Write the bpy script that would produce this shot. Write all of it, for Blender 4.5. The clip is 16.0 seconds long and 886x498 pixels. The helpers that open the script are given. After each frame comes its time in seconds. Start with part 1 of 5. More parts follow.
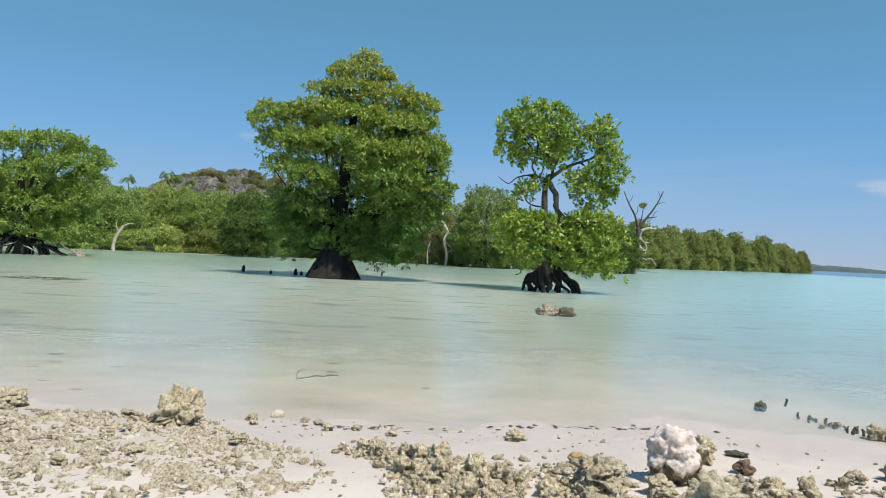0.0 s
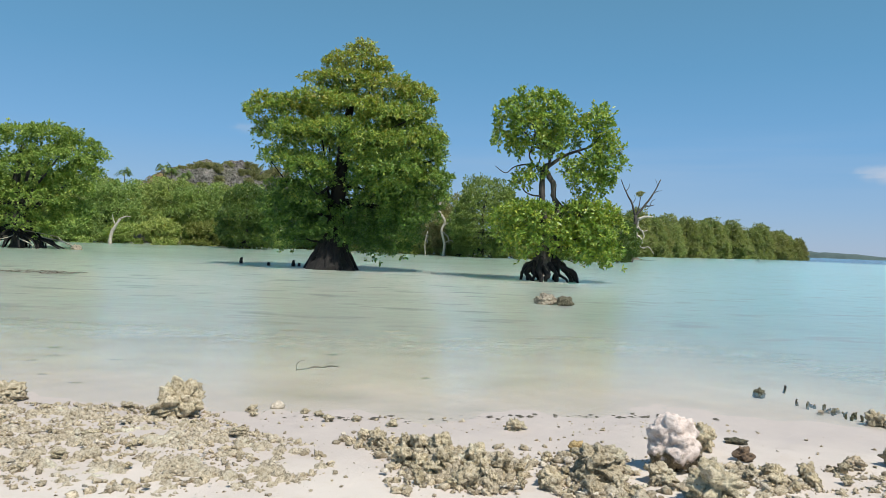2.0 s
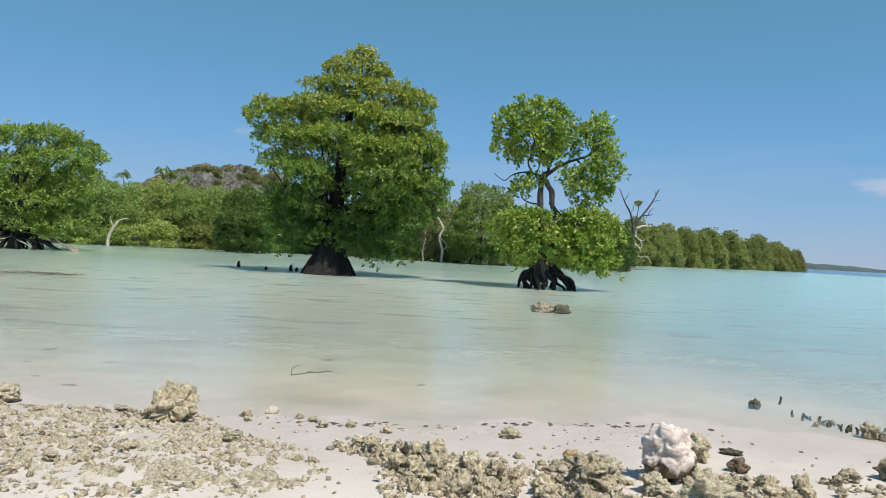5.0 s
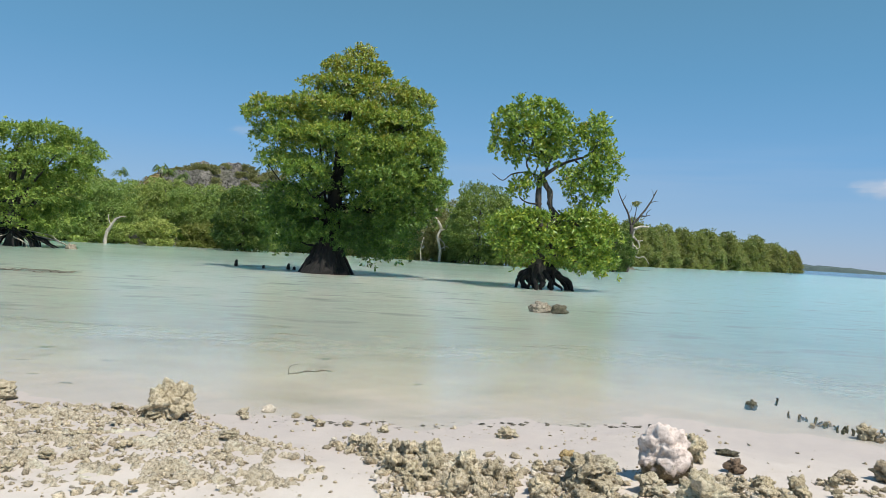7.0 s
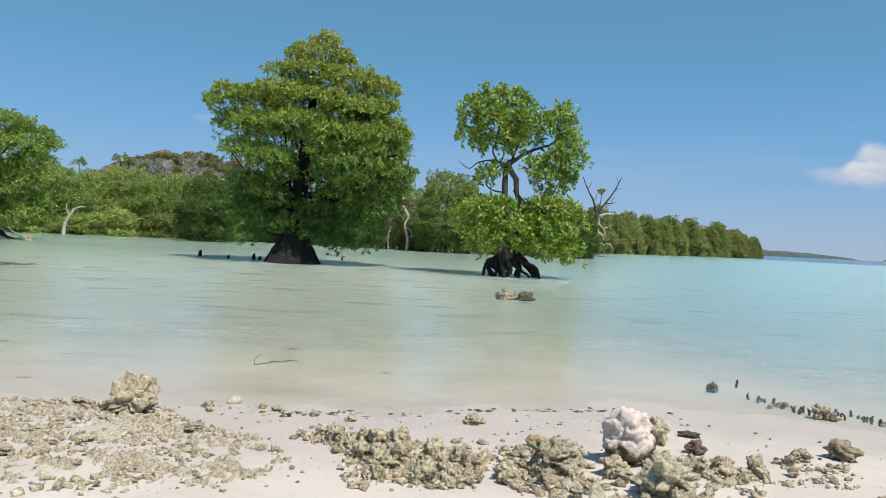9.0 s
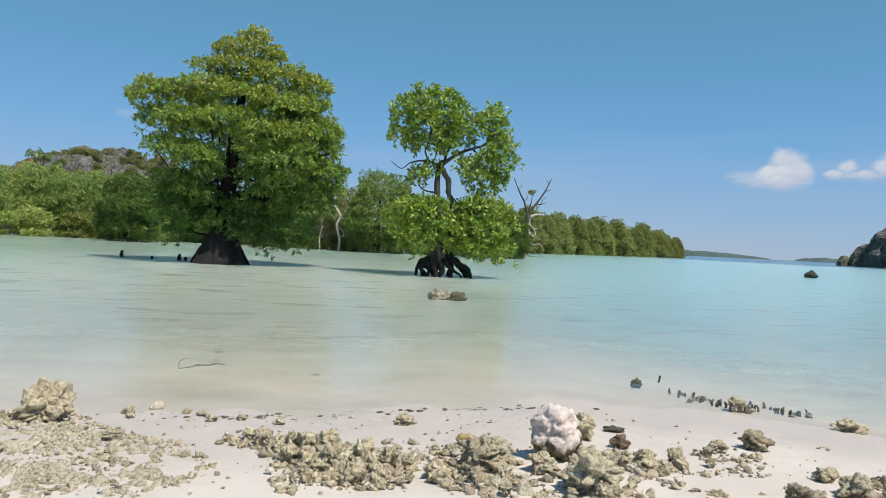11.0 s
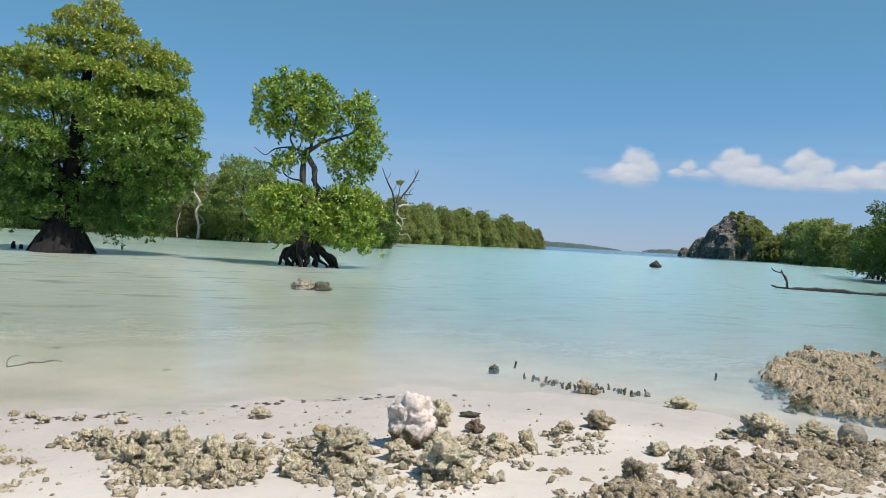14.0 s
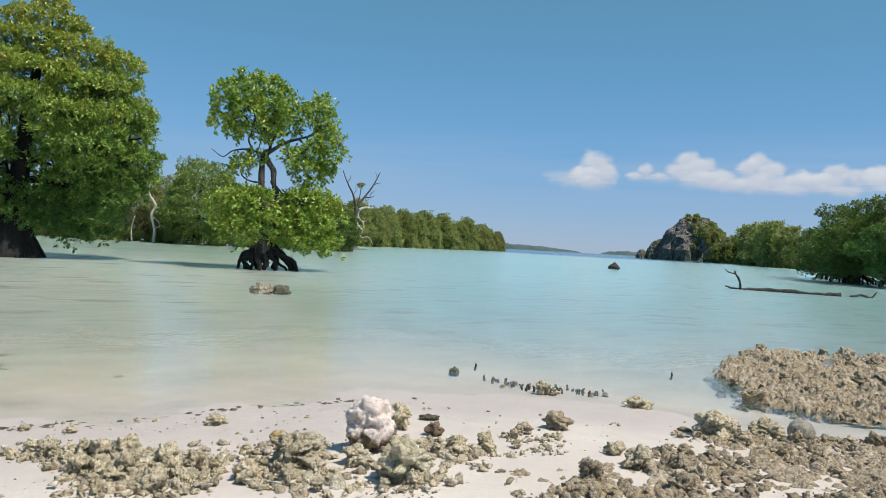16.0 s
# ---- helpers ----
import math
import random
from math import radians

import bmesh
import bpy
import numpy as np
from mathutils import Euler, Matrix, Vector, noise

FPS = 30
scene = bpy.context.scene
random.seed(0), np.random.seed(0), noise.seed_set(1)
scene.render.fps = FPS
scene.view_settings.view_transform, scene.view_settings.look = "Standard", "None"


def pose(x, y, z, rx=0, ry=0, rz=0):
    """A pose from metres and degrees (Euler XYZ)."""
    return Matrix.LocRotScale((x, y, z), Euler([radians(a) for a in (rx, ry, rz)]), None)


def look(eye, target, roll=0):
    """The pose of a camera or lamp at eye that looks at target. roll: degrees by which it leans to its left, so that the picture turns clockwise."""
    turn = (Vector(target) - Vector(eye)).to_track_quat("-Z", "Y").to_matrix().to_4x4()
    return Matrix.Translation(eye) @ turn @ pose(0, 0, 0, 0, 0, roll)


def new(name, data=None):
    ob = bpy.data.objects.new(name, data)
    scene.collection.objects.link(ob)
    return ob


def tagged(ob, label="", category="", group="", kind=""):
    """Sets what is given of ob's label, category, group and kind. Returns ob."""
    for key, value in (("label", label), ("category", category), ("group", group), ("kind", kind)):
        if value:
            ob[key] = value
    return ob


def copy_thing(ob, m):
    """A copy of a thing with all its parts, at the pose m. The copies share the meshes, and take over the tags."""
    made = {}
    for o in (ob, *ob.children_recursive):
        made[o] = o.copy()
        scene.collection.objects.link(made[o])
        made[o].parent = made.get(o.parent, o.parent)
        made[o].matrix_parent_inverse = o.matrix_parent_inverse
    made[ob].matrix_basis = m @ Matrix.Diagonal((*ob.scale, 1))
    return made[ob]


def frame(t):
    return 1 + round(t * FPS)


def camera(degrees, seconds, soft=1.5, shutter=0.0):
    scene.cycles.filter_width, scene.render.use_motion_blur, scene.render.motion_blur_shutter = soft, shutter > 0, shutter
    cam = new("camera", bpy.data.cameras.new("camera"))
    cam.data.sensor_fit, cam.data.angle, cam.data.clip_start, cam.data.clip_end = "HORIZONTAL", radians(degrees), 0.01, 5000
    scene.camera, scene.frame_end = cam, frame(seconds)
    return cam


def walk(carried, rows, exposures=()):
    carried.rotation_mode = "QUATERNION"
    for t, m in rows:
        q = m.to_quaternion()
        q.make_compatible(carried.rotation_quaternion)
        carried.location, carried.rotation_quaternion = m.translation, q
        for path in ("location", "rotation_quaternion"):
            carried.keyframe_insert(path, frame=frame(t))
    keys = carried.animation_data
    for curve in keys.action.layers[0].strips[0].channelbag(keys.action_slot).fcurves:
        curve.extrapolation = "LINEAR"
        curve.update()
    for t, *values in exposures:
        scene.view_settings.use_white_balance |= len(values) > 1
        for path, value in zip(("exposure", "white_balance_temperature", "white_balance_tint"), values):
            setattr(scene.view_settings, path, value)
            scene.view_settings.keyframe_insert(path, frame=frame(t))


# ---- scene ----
# ---- camera and its walk ----
cam = camera(65.1, 16.0, soft=0.5)
ROWS = [
    (0, 0.018, -0.024, -0.38, 0.32, -2.69), (0.5, 0.012, 0.002, 0.47, -0.93, -2.40),
    (1, 0.005, 0.001, 0.41, -1.17, -2.44), (1.5, 0.004, 0.010, -0.41, -0.90, -2.23),
    (2, 0.009, -0.010, -0.58, -0.49, -2.20), (2.5, 0.008, -0.005, -0.46, -0.77, -2.28),
    (3, 0.008, -0.015, -0.13, -0.03, -2.83), (3.5, 0.012, -0.006, -0.39, -0.01, -2.80),
    (4, 0.015, -0.005, -0.61, 0.01, -2.82), (6.5, 0.018, -0.010, -0.85, 0.12, -3.14),
    (7, 0.019, -0.005, -0.92, 0.04, -3.26), (7.5, 0.021, -0.006, -1.10, 0.05, -3.26),
    (8, 0.021, -0.004, -1.21, -0.39, -3.41), (8.5, 0.025, -0.008, -2.24, -0.79, -3.16),
    (11, 0.047, -0.009, -9.16, -0.49, -2.85), (11.5, 0.056, -0.005, -10.96, -0.75, -2.93),
    (12, 0.072, -0.005, -13.48, -1.00, -2.77), (12.5, 0.086, -0.010, -15.87, -0.77, -2.97),
    (13, 0.097, -0.016, -17.22, -0.78, -3.06), (13.5, 0.112, -0.016, -18.88, -0.67, -3.26),
    (14, 0.119, -0.011, -20.02, -0.74, -3.35), (14.5, 0.130, -0.015, -20.89, -0.56, -3.07),
    (15, 0.131, -0.013, -21.43, -0.79, -3.17), (15.5, 0.139, -0.013, -22.50, -0.88, -2.81),
    (16, 0.146, -0.009, -23.20, -0.34, -3.18)]
walk(cam, [(t, pose(x, y, 1.6, 90 + pitch, roll, yaw)) for t, x, y, yaw, pitch, roll in ROWS],
     exposures=[(0, 0.05), (1.5, 0.0), (10, 0.0), (16, -0.03)])

# ---- daylight ----
SUN_AZ, SUN_EL = radians(143), radians(60)
world = bpy.data.worlds.new("tropical_sky")
scene.world = world
world.use_nodes = True
wn, wl = world.node_tree.nodes, world.node_tree.links
sky = wn.new("ShaderNodeTexSky")
sky.sky_type, sky.sun_disc = "NISHITA", False
sky.sun_elevation, sky.sun_rotation = SUN_EL, SUN_AZ
sky.air_density, sky.dust_density, sky.ozone_density, sky.altitude = 1.0, 0.1, 2.0, 0
wn["Background"].inputs["Strength"].default_value = 0.10
# humid tropical blue by height over the horizon, laid over the clear-air sky
way = wn.new("ShaderNodeTexCoord")
rise = wn.new("ShaderNodeSeparateXYZ")
wl.new(way.outputs["Generated"], rise.inputs[0])
tone = wn.new("ShaderNodeValToRGB")
TONES = ((0.0, (2.9, 4.3, 6.5)), (0.06, (2.35, 4.2, 6.9)), (0.14, (1.55, 3.9, 7.0)), (0.24, (1.15, 3.4, 5.9)), (0.36, (1.05, 2.95, 4.7)), (1.0, (0.6, 1.8, 3.8)))
while len(tone.color_ramp.elements) < len(TONES):
    tone.color_ramp.elements.new(0.5)
for el, (at, col) in zip(tone.color_ramp.elements, TONES):
    el.position, el.color = at, (*col, 1)
wl.new(rise.outputs["Z"], tone.inputs["Fac"])
both = wn.new("ShaderNodeMix")
both.data_type = "RGBA"
both.inputs["Factor"].default_value = 0.8
wl.new(sky.outputs[0], both.inputs["A"])
wl.new(tone.outputs["Color"], both.inputs["B"])
wl.new(both.outputs["Result"], wn["Background"].inputs["Color"])
sun = new("sun", bpy.data.lights.new("sun", "SUN"))
sun.data.energy, sun.data.angle, sun.data.color = 4.9, radians(0.6), (1.0, 0.95, 0.86)
to_sun = Vector((math.sin(SUN_AZ) * math.cos(SUN_EL), math.cos(SUN_AZ) * math.cos(SUN_EL), math.sin(SUN_EL)))
sun.matrix_world = look(to_sun * 60, (0, 0, 0))


# ---- materials ----
def mat_base(name):
    m = bpy.data.materials.new(name)
    m.use_nodes = True
    n, l = m.node_tree.nodes, m.node_tree.links
    return m, n, l, n["Principled BSDF"]


def tex_noise(n, l, vec, scale, detail=6, rough=0.6):
    t = n.new("ShaderNodeTexNoise")
    t.inputs["Scale"].default_value = scale
    t.inputs["Detail"].default_value = detail
    t.inputs["Roughness"].default_value = rough
    l.new(vec, t.inputs["Vector"])
    return t.outputs["Fac"]


def ramp(n, l, fac, stops):
    r = n.new("ShaderNodeValToRGB")
    while len(r.color_ramp.elements) < len(stops):
        r.color_ramp.elements.new(0.5)
    for e, (p, c) in zip(r.color_ramp.elements, stops):
        e.position, e.color = p, (*c, 1)
    l.new(fac, r.inputs["Fac"])
    return r.outputs["Color"]


def mix_col(n, l, fac, a, b, blend="MIX"):
    m = n.new("ShaderNodeMix")
    m.data_type, m.blend_type = "RGBA", blend
    for sock, v in ((m.inputs["Factor"], fac), (m.inputs["A"], a), (m.inputs["B"], b)):
        if isinstance(v, bpy.types.NodeSocket):
            l.new(v, sock)
        else:
            sock.default_value = (*v, 1) if isinstance(v, tuple) else v
    return m.outputs["Result"]


def math_node(n, l, op, a, b=0.0, clamp=False):
    m = n.new("ShaderNodeMath")
    m.operation, m.use_clamp = op, clamp
    for sock, v in ((m.inputs[0], a), (m.inputs[1], b)):
        if isinstance(v, bpy.types.NodeSocket):
            l.new(v, sock)
        else:
            sock.default_value = v
    return m.outputs[0]


def bump(n, l, bsdf, height, strength, dist):
    b = n.new("ShaderNodeBump")
    b.inputs["Strength"].default_value, b.inputs["Distance"].default_value = strength, dist
    l.new(height, b.inputs["Height"])
    l.new(b.outputs["Normal"], bsdf.inputs["Normal"])


def position(n):
    return n.new("ShaderNodeNewGeometry").outputs["Position"]


def rock_material(name, light, mid, dark, scale, tint=(0.30, 0.24, 0.10), tint_amount=0.35, spread=0.35, relief=0.75, stain=None, pores=0.8, pale=0.5):
    m, n, l, b = mat_base(name)
    vec = n.new("ShaderNodeTexCoord").outputs["Object"]
    pos = position(n)
    fine = tex_noise(n, l, pos, scale * 3.2, 8, 0.72)
    # the dark stop stands for shade in the small pits
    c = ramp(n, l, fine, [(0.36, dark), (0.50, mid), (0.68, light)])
    patch = tex_noise(n, l, pos, scale * 0.30, 4, 0.6)
    fac = math_node(n, l, "MULTIPLY", math_node(n, l, "SUBTRACT", patch, 0.42, True), 4 * tint_amount, True)
    c = mix_col(n, l, fac, c, tint, "MIX")
    bleach = tex_noise(n, l, pos, scale * 0.38, 5, 0.7)
    bleach = math_node(n, l, "MULTIPLY", math_node(n, l, "SUBTRACT", bleach, 0.55, True), 8.0, True)
    c = mix_col(n, l, math_node(n, l, "MULTIPLY", bleach, pale), c, tuple(min(.8, k * 1.12 + .03) for k in light))
    # pores of two sizes, their inner shade darkened into the colour
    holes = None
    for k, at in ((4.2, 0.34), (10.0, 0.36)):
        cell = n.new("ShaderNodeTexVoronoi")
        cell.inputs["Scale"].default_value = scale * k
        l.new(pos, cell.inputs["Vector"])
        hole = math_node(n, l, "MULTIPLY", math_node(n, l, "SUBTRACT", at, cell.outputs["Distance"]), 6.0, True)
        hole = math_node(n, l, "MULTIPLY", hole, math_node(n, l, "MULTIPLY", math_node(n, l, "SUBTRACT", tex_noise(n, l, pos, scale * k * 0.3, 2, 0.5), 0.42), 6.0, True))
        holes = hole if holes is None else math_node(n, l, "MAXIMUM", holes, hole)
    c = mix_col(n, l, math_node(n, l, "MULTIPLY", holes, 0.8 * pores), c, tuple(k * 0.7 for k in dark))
    if stain:
        zed = n.new("ShaderNodeSeparateXYZ")
        l.new(vec, zed.inputs[0])
        low = math_node(n, l, "ADD", math_node(n, l, "MULTIPLY", math_node(n, l, "SUBTRACT", 0.0, zed.outputs["Z"]), 9.0), math_node(n, l, "MULTIPLY", math_node(n, l, "SUBTRACT", tex_noise(n, l, vec, 3.0, 5, 0.65), 0.5), 9.0), True)
        c = mix_col(n, l, low, c, mix_col(n, l, math_node(n, l, "MULTIPLY", math_node(n, l, "SUBTRACT", fine, 0.40, True), 4.0, True), tuple(k * .35 for k in stain), stain))
    rnd = n.new("ShaderNodeObjectInfo").outputs["Random"]
    isl = n.new("ShaderNodeNewGeometry").outputs["Random Per Island"]
    both = math_node(n, l, "FRACT", math_node(n, l, "ADD", rnd, isl))
    shade = math_node(n, l, "ADD", math_node(n, l, "MULTIPLY", both, spread), 1 - spread * 0.55)
    hsv = n.new("ShaderNodeHueSaturation")
    l.new(shade, hsv.inputs["Value"])
    l.new(c, hsv.inputs["Color"])
    l.new(hsv.outputs["Color"], b.inputs["Base Color"])
    b.inputs["Roughness"].default_value = 0.9
    h = math_node(n, l, "ADD", tex_noise(n, l, pos, scale * 0.9, 5, 0.65), math_node(n, l, "SUBTRACT", math_node(n, l, "MULTIPLY", fine, 1.2), math_node(n, l, "MULTIPLY", holes, 0.6 * pores)))
    bump(n, l, b, h, relief, 0.30 / scale)
    return m


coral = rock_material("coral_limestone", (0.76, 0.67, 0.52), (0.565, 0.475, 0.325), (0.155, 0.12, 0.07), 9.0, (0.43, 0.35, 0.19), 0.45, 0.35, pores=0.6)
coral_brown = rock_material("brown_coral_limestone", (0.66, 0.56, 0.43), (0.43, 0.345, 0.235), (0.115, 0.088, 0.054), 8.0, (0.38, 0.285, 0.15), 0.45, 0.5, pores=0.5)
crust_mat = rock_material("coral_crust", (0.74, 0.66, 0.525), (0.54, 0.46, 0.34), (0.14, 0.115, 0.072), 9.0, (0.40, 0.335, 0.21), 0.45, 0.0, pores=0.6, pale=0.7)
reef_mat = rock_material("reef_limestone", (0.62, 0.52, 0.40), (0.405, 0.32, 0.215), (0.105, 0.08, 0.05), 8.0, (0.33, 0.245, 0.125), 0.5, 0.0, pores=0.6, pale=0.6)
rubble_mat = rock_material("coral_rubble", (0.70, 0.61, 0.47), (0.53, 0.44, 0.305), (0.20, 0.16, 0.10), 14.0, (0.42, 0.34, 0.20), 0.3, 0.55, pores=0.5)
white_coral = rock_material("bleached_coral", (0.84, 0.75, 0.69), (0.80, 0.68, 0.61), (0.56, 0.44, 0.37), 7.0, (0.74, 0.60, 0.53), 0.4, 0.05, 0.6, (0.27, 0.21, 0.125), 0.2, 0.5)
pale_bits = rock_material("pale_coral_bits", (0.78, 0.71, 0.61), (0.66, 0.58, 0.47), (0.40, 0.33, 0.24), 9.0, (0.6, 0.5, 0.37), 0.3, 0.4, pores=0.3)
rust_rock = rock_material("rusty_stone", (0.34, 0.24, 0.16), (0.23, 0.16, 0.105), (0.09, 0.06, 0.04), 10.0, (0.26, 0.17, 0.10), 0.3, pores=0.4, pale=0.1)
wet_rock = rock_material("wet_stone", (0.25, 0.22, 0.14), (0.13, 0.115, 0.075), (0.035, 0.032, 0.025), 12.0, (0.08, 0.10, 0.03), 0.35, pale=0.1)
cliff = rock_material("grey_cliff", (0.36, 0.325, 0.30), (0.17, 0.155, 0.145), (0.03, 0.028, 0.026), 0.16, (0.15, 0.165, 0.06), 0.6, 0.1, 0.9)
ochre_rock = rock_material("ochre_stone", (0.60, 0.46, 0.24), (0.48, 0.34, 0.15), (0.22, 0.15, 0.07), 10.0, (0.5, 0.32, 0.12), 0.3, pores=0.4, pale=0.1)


def sand_material():
    m, n, l, b = mat_base("coral_sand")
    pos = position(n)
    fine = tex_noise(n, l, pos, 260, 4, 0.7)
    mid = tex_noise(n, l, pos, 7.0, 6, 0.65)
    wide = tex_noise(n, l, pos, 0.9, 4, 0.55)
    c = ramp(n, l, wide, [(0.35, (0.605, 0.525, 0.46)), (0.65, (0.67, 0.595, 0.52))])
    c = mix_col(n, l, math_node(n, l, "MULTIPLY", math_node(n, l, "SUBTRACT", mid, 0.52, True), 2.6, True), c, (0.58, 0.49, 0.38))
    c = mix_col(n, l, math_node(n, l, "MULTIPLY", math_node(n, l, "SUBTRACT", fine, 0.58, True), 4.0, True), c, (0.46, 0.39, 0.30))
    sep = n.new("ShaderNodeSeparateXYZ")
    l.new(pos, sep.inputs[0])
    wet = math_node(n, l, "MULTIPLY", math_node(n, l, "SUBTRACT", 0.115, sep.outputs["Z"]), 12.0, True)
    wet = math_node(n, l, "MULTIPLY", wet, math_node(n, l, "MULTIPLY", math_node(n, l, "ADD", sep.outputs["Z"], 0.09), 14.0, True))
    wet_edge = math_node(n, l, "MULTIPLY", wet, math_node(n, l, "ADD", mid, 0.4), True)
    c = mix_col(n, l, wet_edge, c, (0.505, 0.435, 0.39))
    span = n.new("ShaderNodeVectorMath")
    span.operation = "LENGTH"
    l.new(pos, span.inputs[0])
    mud = math_node(n, l, "MULTIPLY", math_node(n, l, "SUBTRACT", span.outputs["Value"], 62.0), 0.08, True)
    c = mix_col(n, l, mud, c, ramp(n, l, mid, [(0.35, (0.07, 0.06, 0.035)), (0.65, (0.16, 0.14, 0.08))]))
    l.new(c, b.inputs["Base Color"])
    l.new(math_node(n, l, "SUBTRACT", 0.92, math_node(n, l, "MULTIPLY", wet_edge, 0.35)), b.inputs["Roughness"])
    bump(n, l, b, math_node(n, l, "ADD", math_node(n, l, "MULTIPLY", fine, 0.2), mid), 0.6, 0.03)
    return m


sand = sand_material()


def water_material():
    m, n, l, b = mat_base("lagoon_water")
    pos = position(n)
    st = n.new("ShaderNodeMapping")
    st.inputs["Scale"].default_value = (0.45, 1.0, 1.0)
    l.new(pos, st.inputs["Vector"])
    patch = tex_noise(n, l, st.outputs[0], 0.11, 4, 0.6)
    streak = tex_noise(n, l, st.outputs[0], 0.95, 4, 0.6)
    wide = tex_noise(n, l, pos, 0.03, 3, 0.5)
    depth = n.new("ShaderNodeAttribute")
    depth.attribute_name = "depth"
    deep = n.new("ShaderNodeAttribute")
    deep.attribute_name = "deep"
    green = n.new("ShaderNodeAttribute")
    green.attribute_name = "green"
    c = mix_col(n, l, wide, (0.35, 0.56, 0.525), (0.41, 0.61, 0.57))
    g = math_node(n, l, "MULTIPLY", green.outputs["Fac"], math_node(n, l, "ADD", patch, 0.45), True)
    c = mix_col(n, l, g, c, (0.75, 0.80, 0.67))
    dark = math_node(n, l, "MULTIPLY", math_node(n, l, "SUBTRACT", streak, 0.545, True), 8.0, True)
    c = mix_col(n, l, math_node(n, l, "MULTIPLY", dark, 0.7), c, (0.29, 0.35, 0.30))
    dash_map = n.new("ShaderNodeMapping")
    dash_map.inputs["Scale"].default_value = (0.55, 1.5, 1.0)
    l.new(pos, dash_map.inputs["Vector"])
    dash = tex_noise(n, l, dash_map.outputs[0], 1.7, 3, 0.5)
    dash = math_node(n, l, "MULTIPLY", math_node(n, l, "SUBTRACT", dash, 0.63, True), 9.0, True)
    c = mix_col(n, l, math_node(n, l, "MULTIPLY", dash, 0.42), c, (0.30, 0.33, 0.27))
    # tree reflections and shadows painted in: far left water darkened to green
    tree_shade = n.new("ShaderNodeAttribute")
    tree_shade.attribute_name = "tree_shade"
    c = mix_col(n, l, math_node(n, l, "MULTIPLY", tree_shade.outputs["Fac"], math_node(n, l, "ADD", patch, 0.3), True), c, (0.30, 0.40, 0.29))
    c = mix_col(n, l, deep.outputs["Fac"], c, (0.07, 0.17, 0.235))
    l.new(c, b.inputs["Base Color"])
    b.inputs["Roughness"].default_value = 0.19
    b.inputs["IOR"].default_value = 1.33
    b.subsurface_method = "BURLEY"
    b.inputs["Subsurface Weight"].default_value = 0.85
    b.inputs["Subsurface Radius"].default_value = (0.5, 1.0, 1.0)
    b.inputs["Subsurface Scale"].default_value = 3.0
    rip = tex_noise(n, l, st.outputs[0], 3.2, 6, 0.62)
    swell = tex_noise(n, l, st.outputs[0], 0.7, 3, 0.5)
    bump(n, l, b, math_node(n, l, "ADD", rip, math_node(n, l, "MULTIPLY", swell, 1.2)), 0.16, 0.10)
    clear = n.new("ShaderNodeBsdfTransparent")
    l.new(mix_col(n, l, dark, (0.965, 0.985, 0.97), (0.86, 0.90, 0.88)), clear.inputs["Color"])
    gloss = n.new("ShaderNodeBsdfGlossy")
    gloss.inputs["Roughness"].default_value = 0.12
    for link in [k for k in l if k.to_socket == b.inputs["Normal"]]:
        l.new(link.from_socket, gloss.inputs["Normal"])
    fres = n.new("ShaderNodeFresnel")
    fres.inputs["IOR"].default_value = 1.33
    film = n.new("ShaderNodeMixShader")
    thin = math_node(n, l, "ADD", math_node(n, l, "MULTIPLY", depth.outputs["Fac"], 8.0), 0.25, True)
    l.new(math_node(n, l, "MULTIPLY", fres.outputs[0], thin), film.inputs[0])
    l.new(clear.outputs[0], film.inputs[1])
    l.new(gloss.outputs[0], film.inputs[2])
    mix = n.new("ShaderNodeMixShader")
    cloudy = math_node(n, l, "MULTIPLY", depth.outputs["Fac"], math_node(n, l, "ADD", math_node(n, l, "MULTIPLY", streak, 0.5), 0.75), True)
    l.new(cloudy, mix.inputs[0])
    l.new(film.outputs[0], mix.inputs[1])
    l.new(b.outputs[0], mix.inputs[2])
    l.new(mix.outputs[0], n["Material Output"].inputs["Surface"])
    return m


water_mat = water_material()


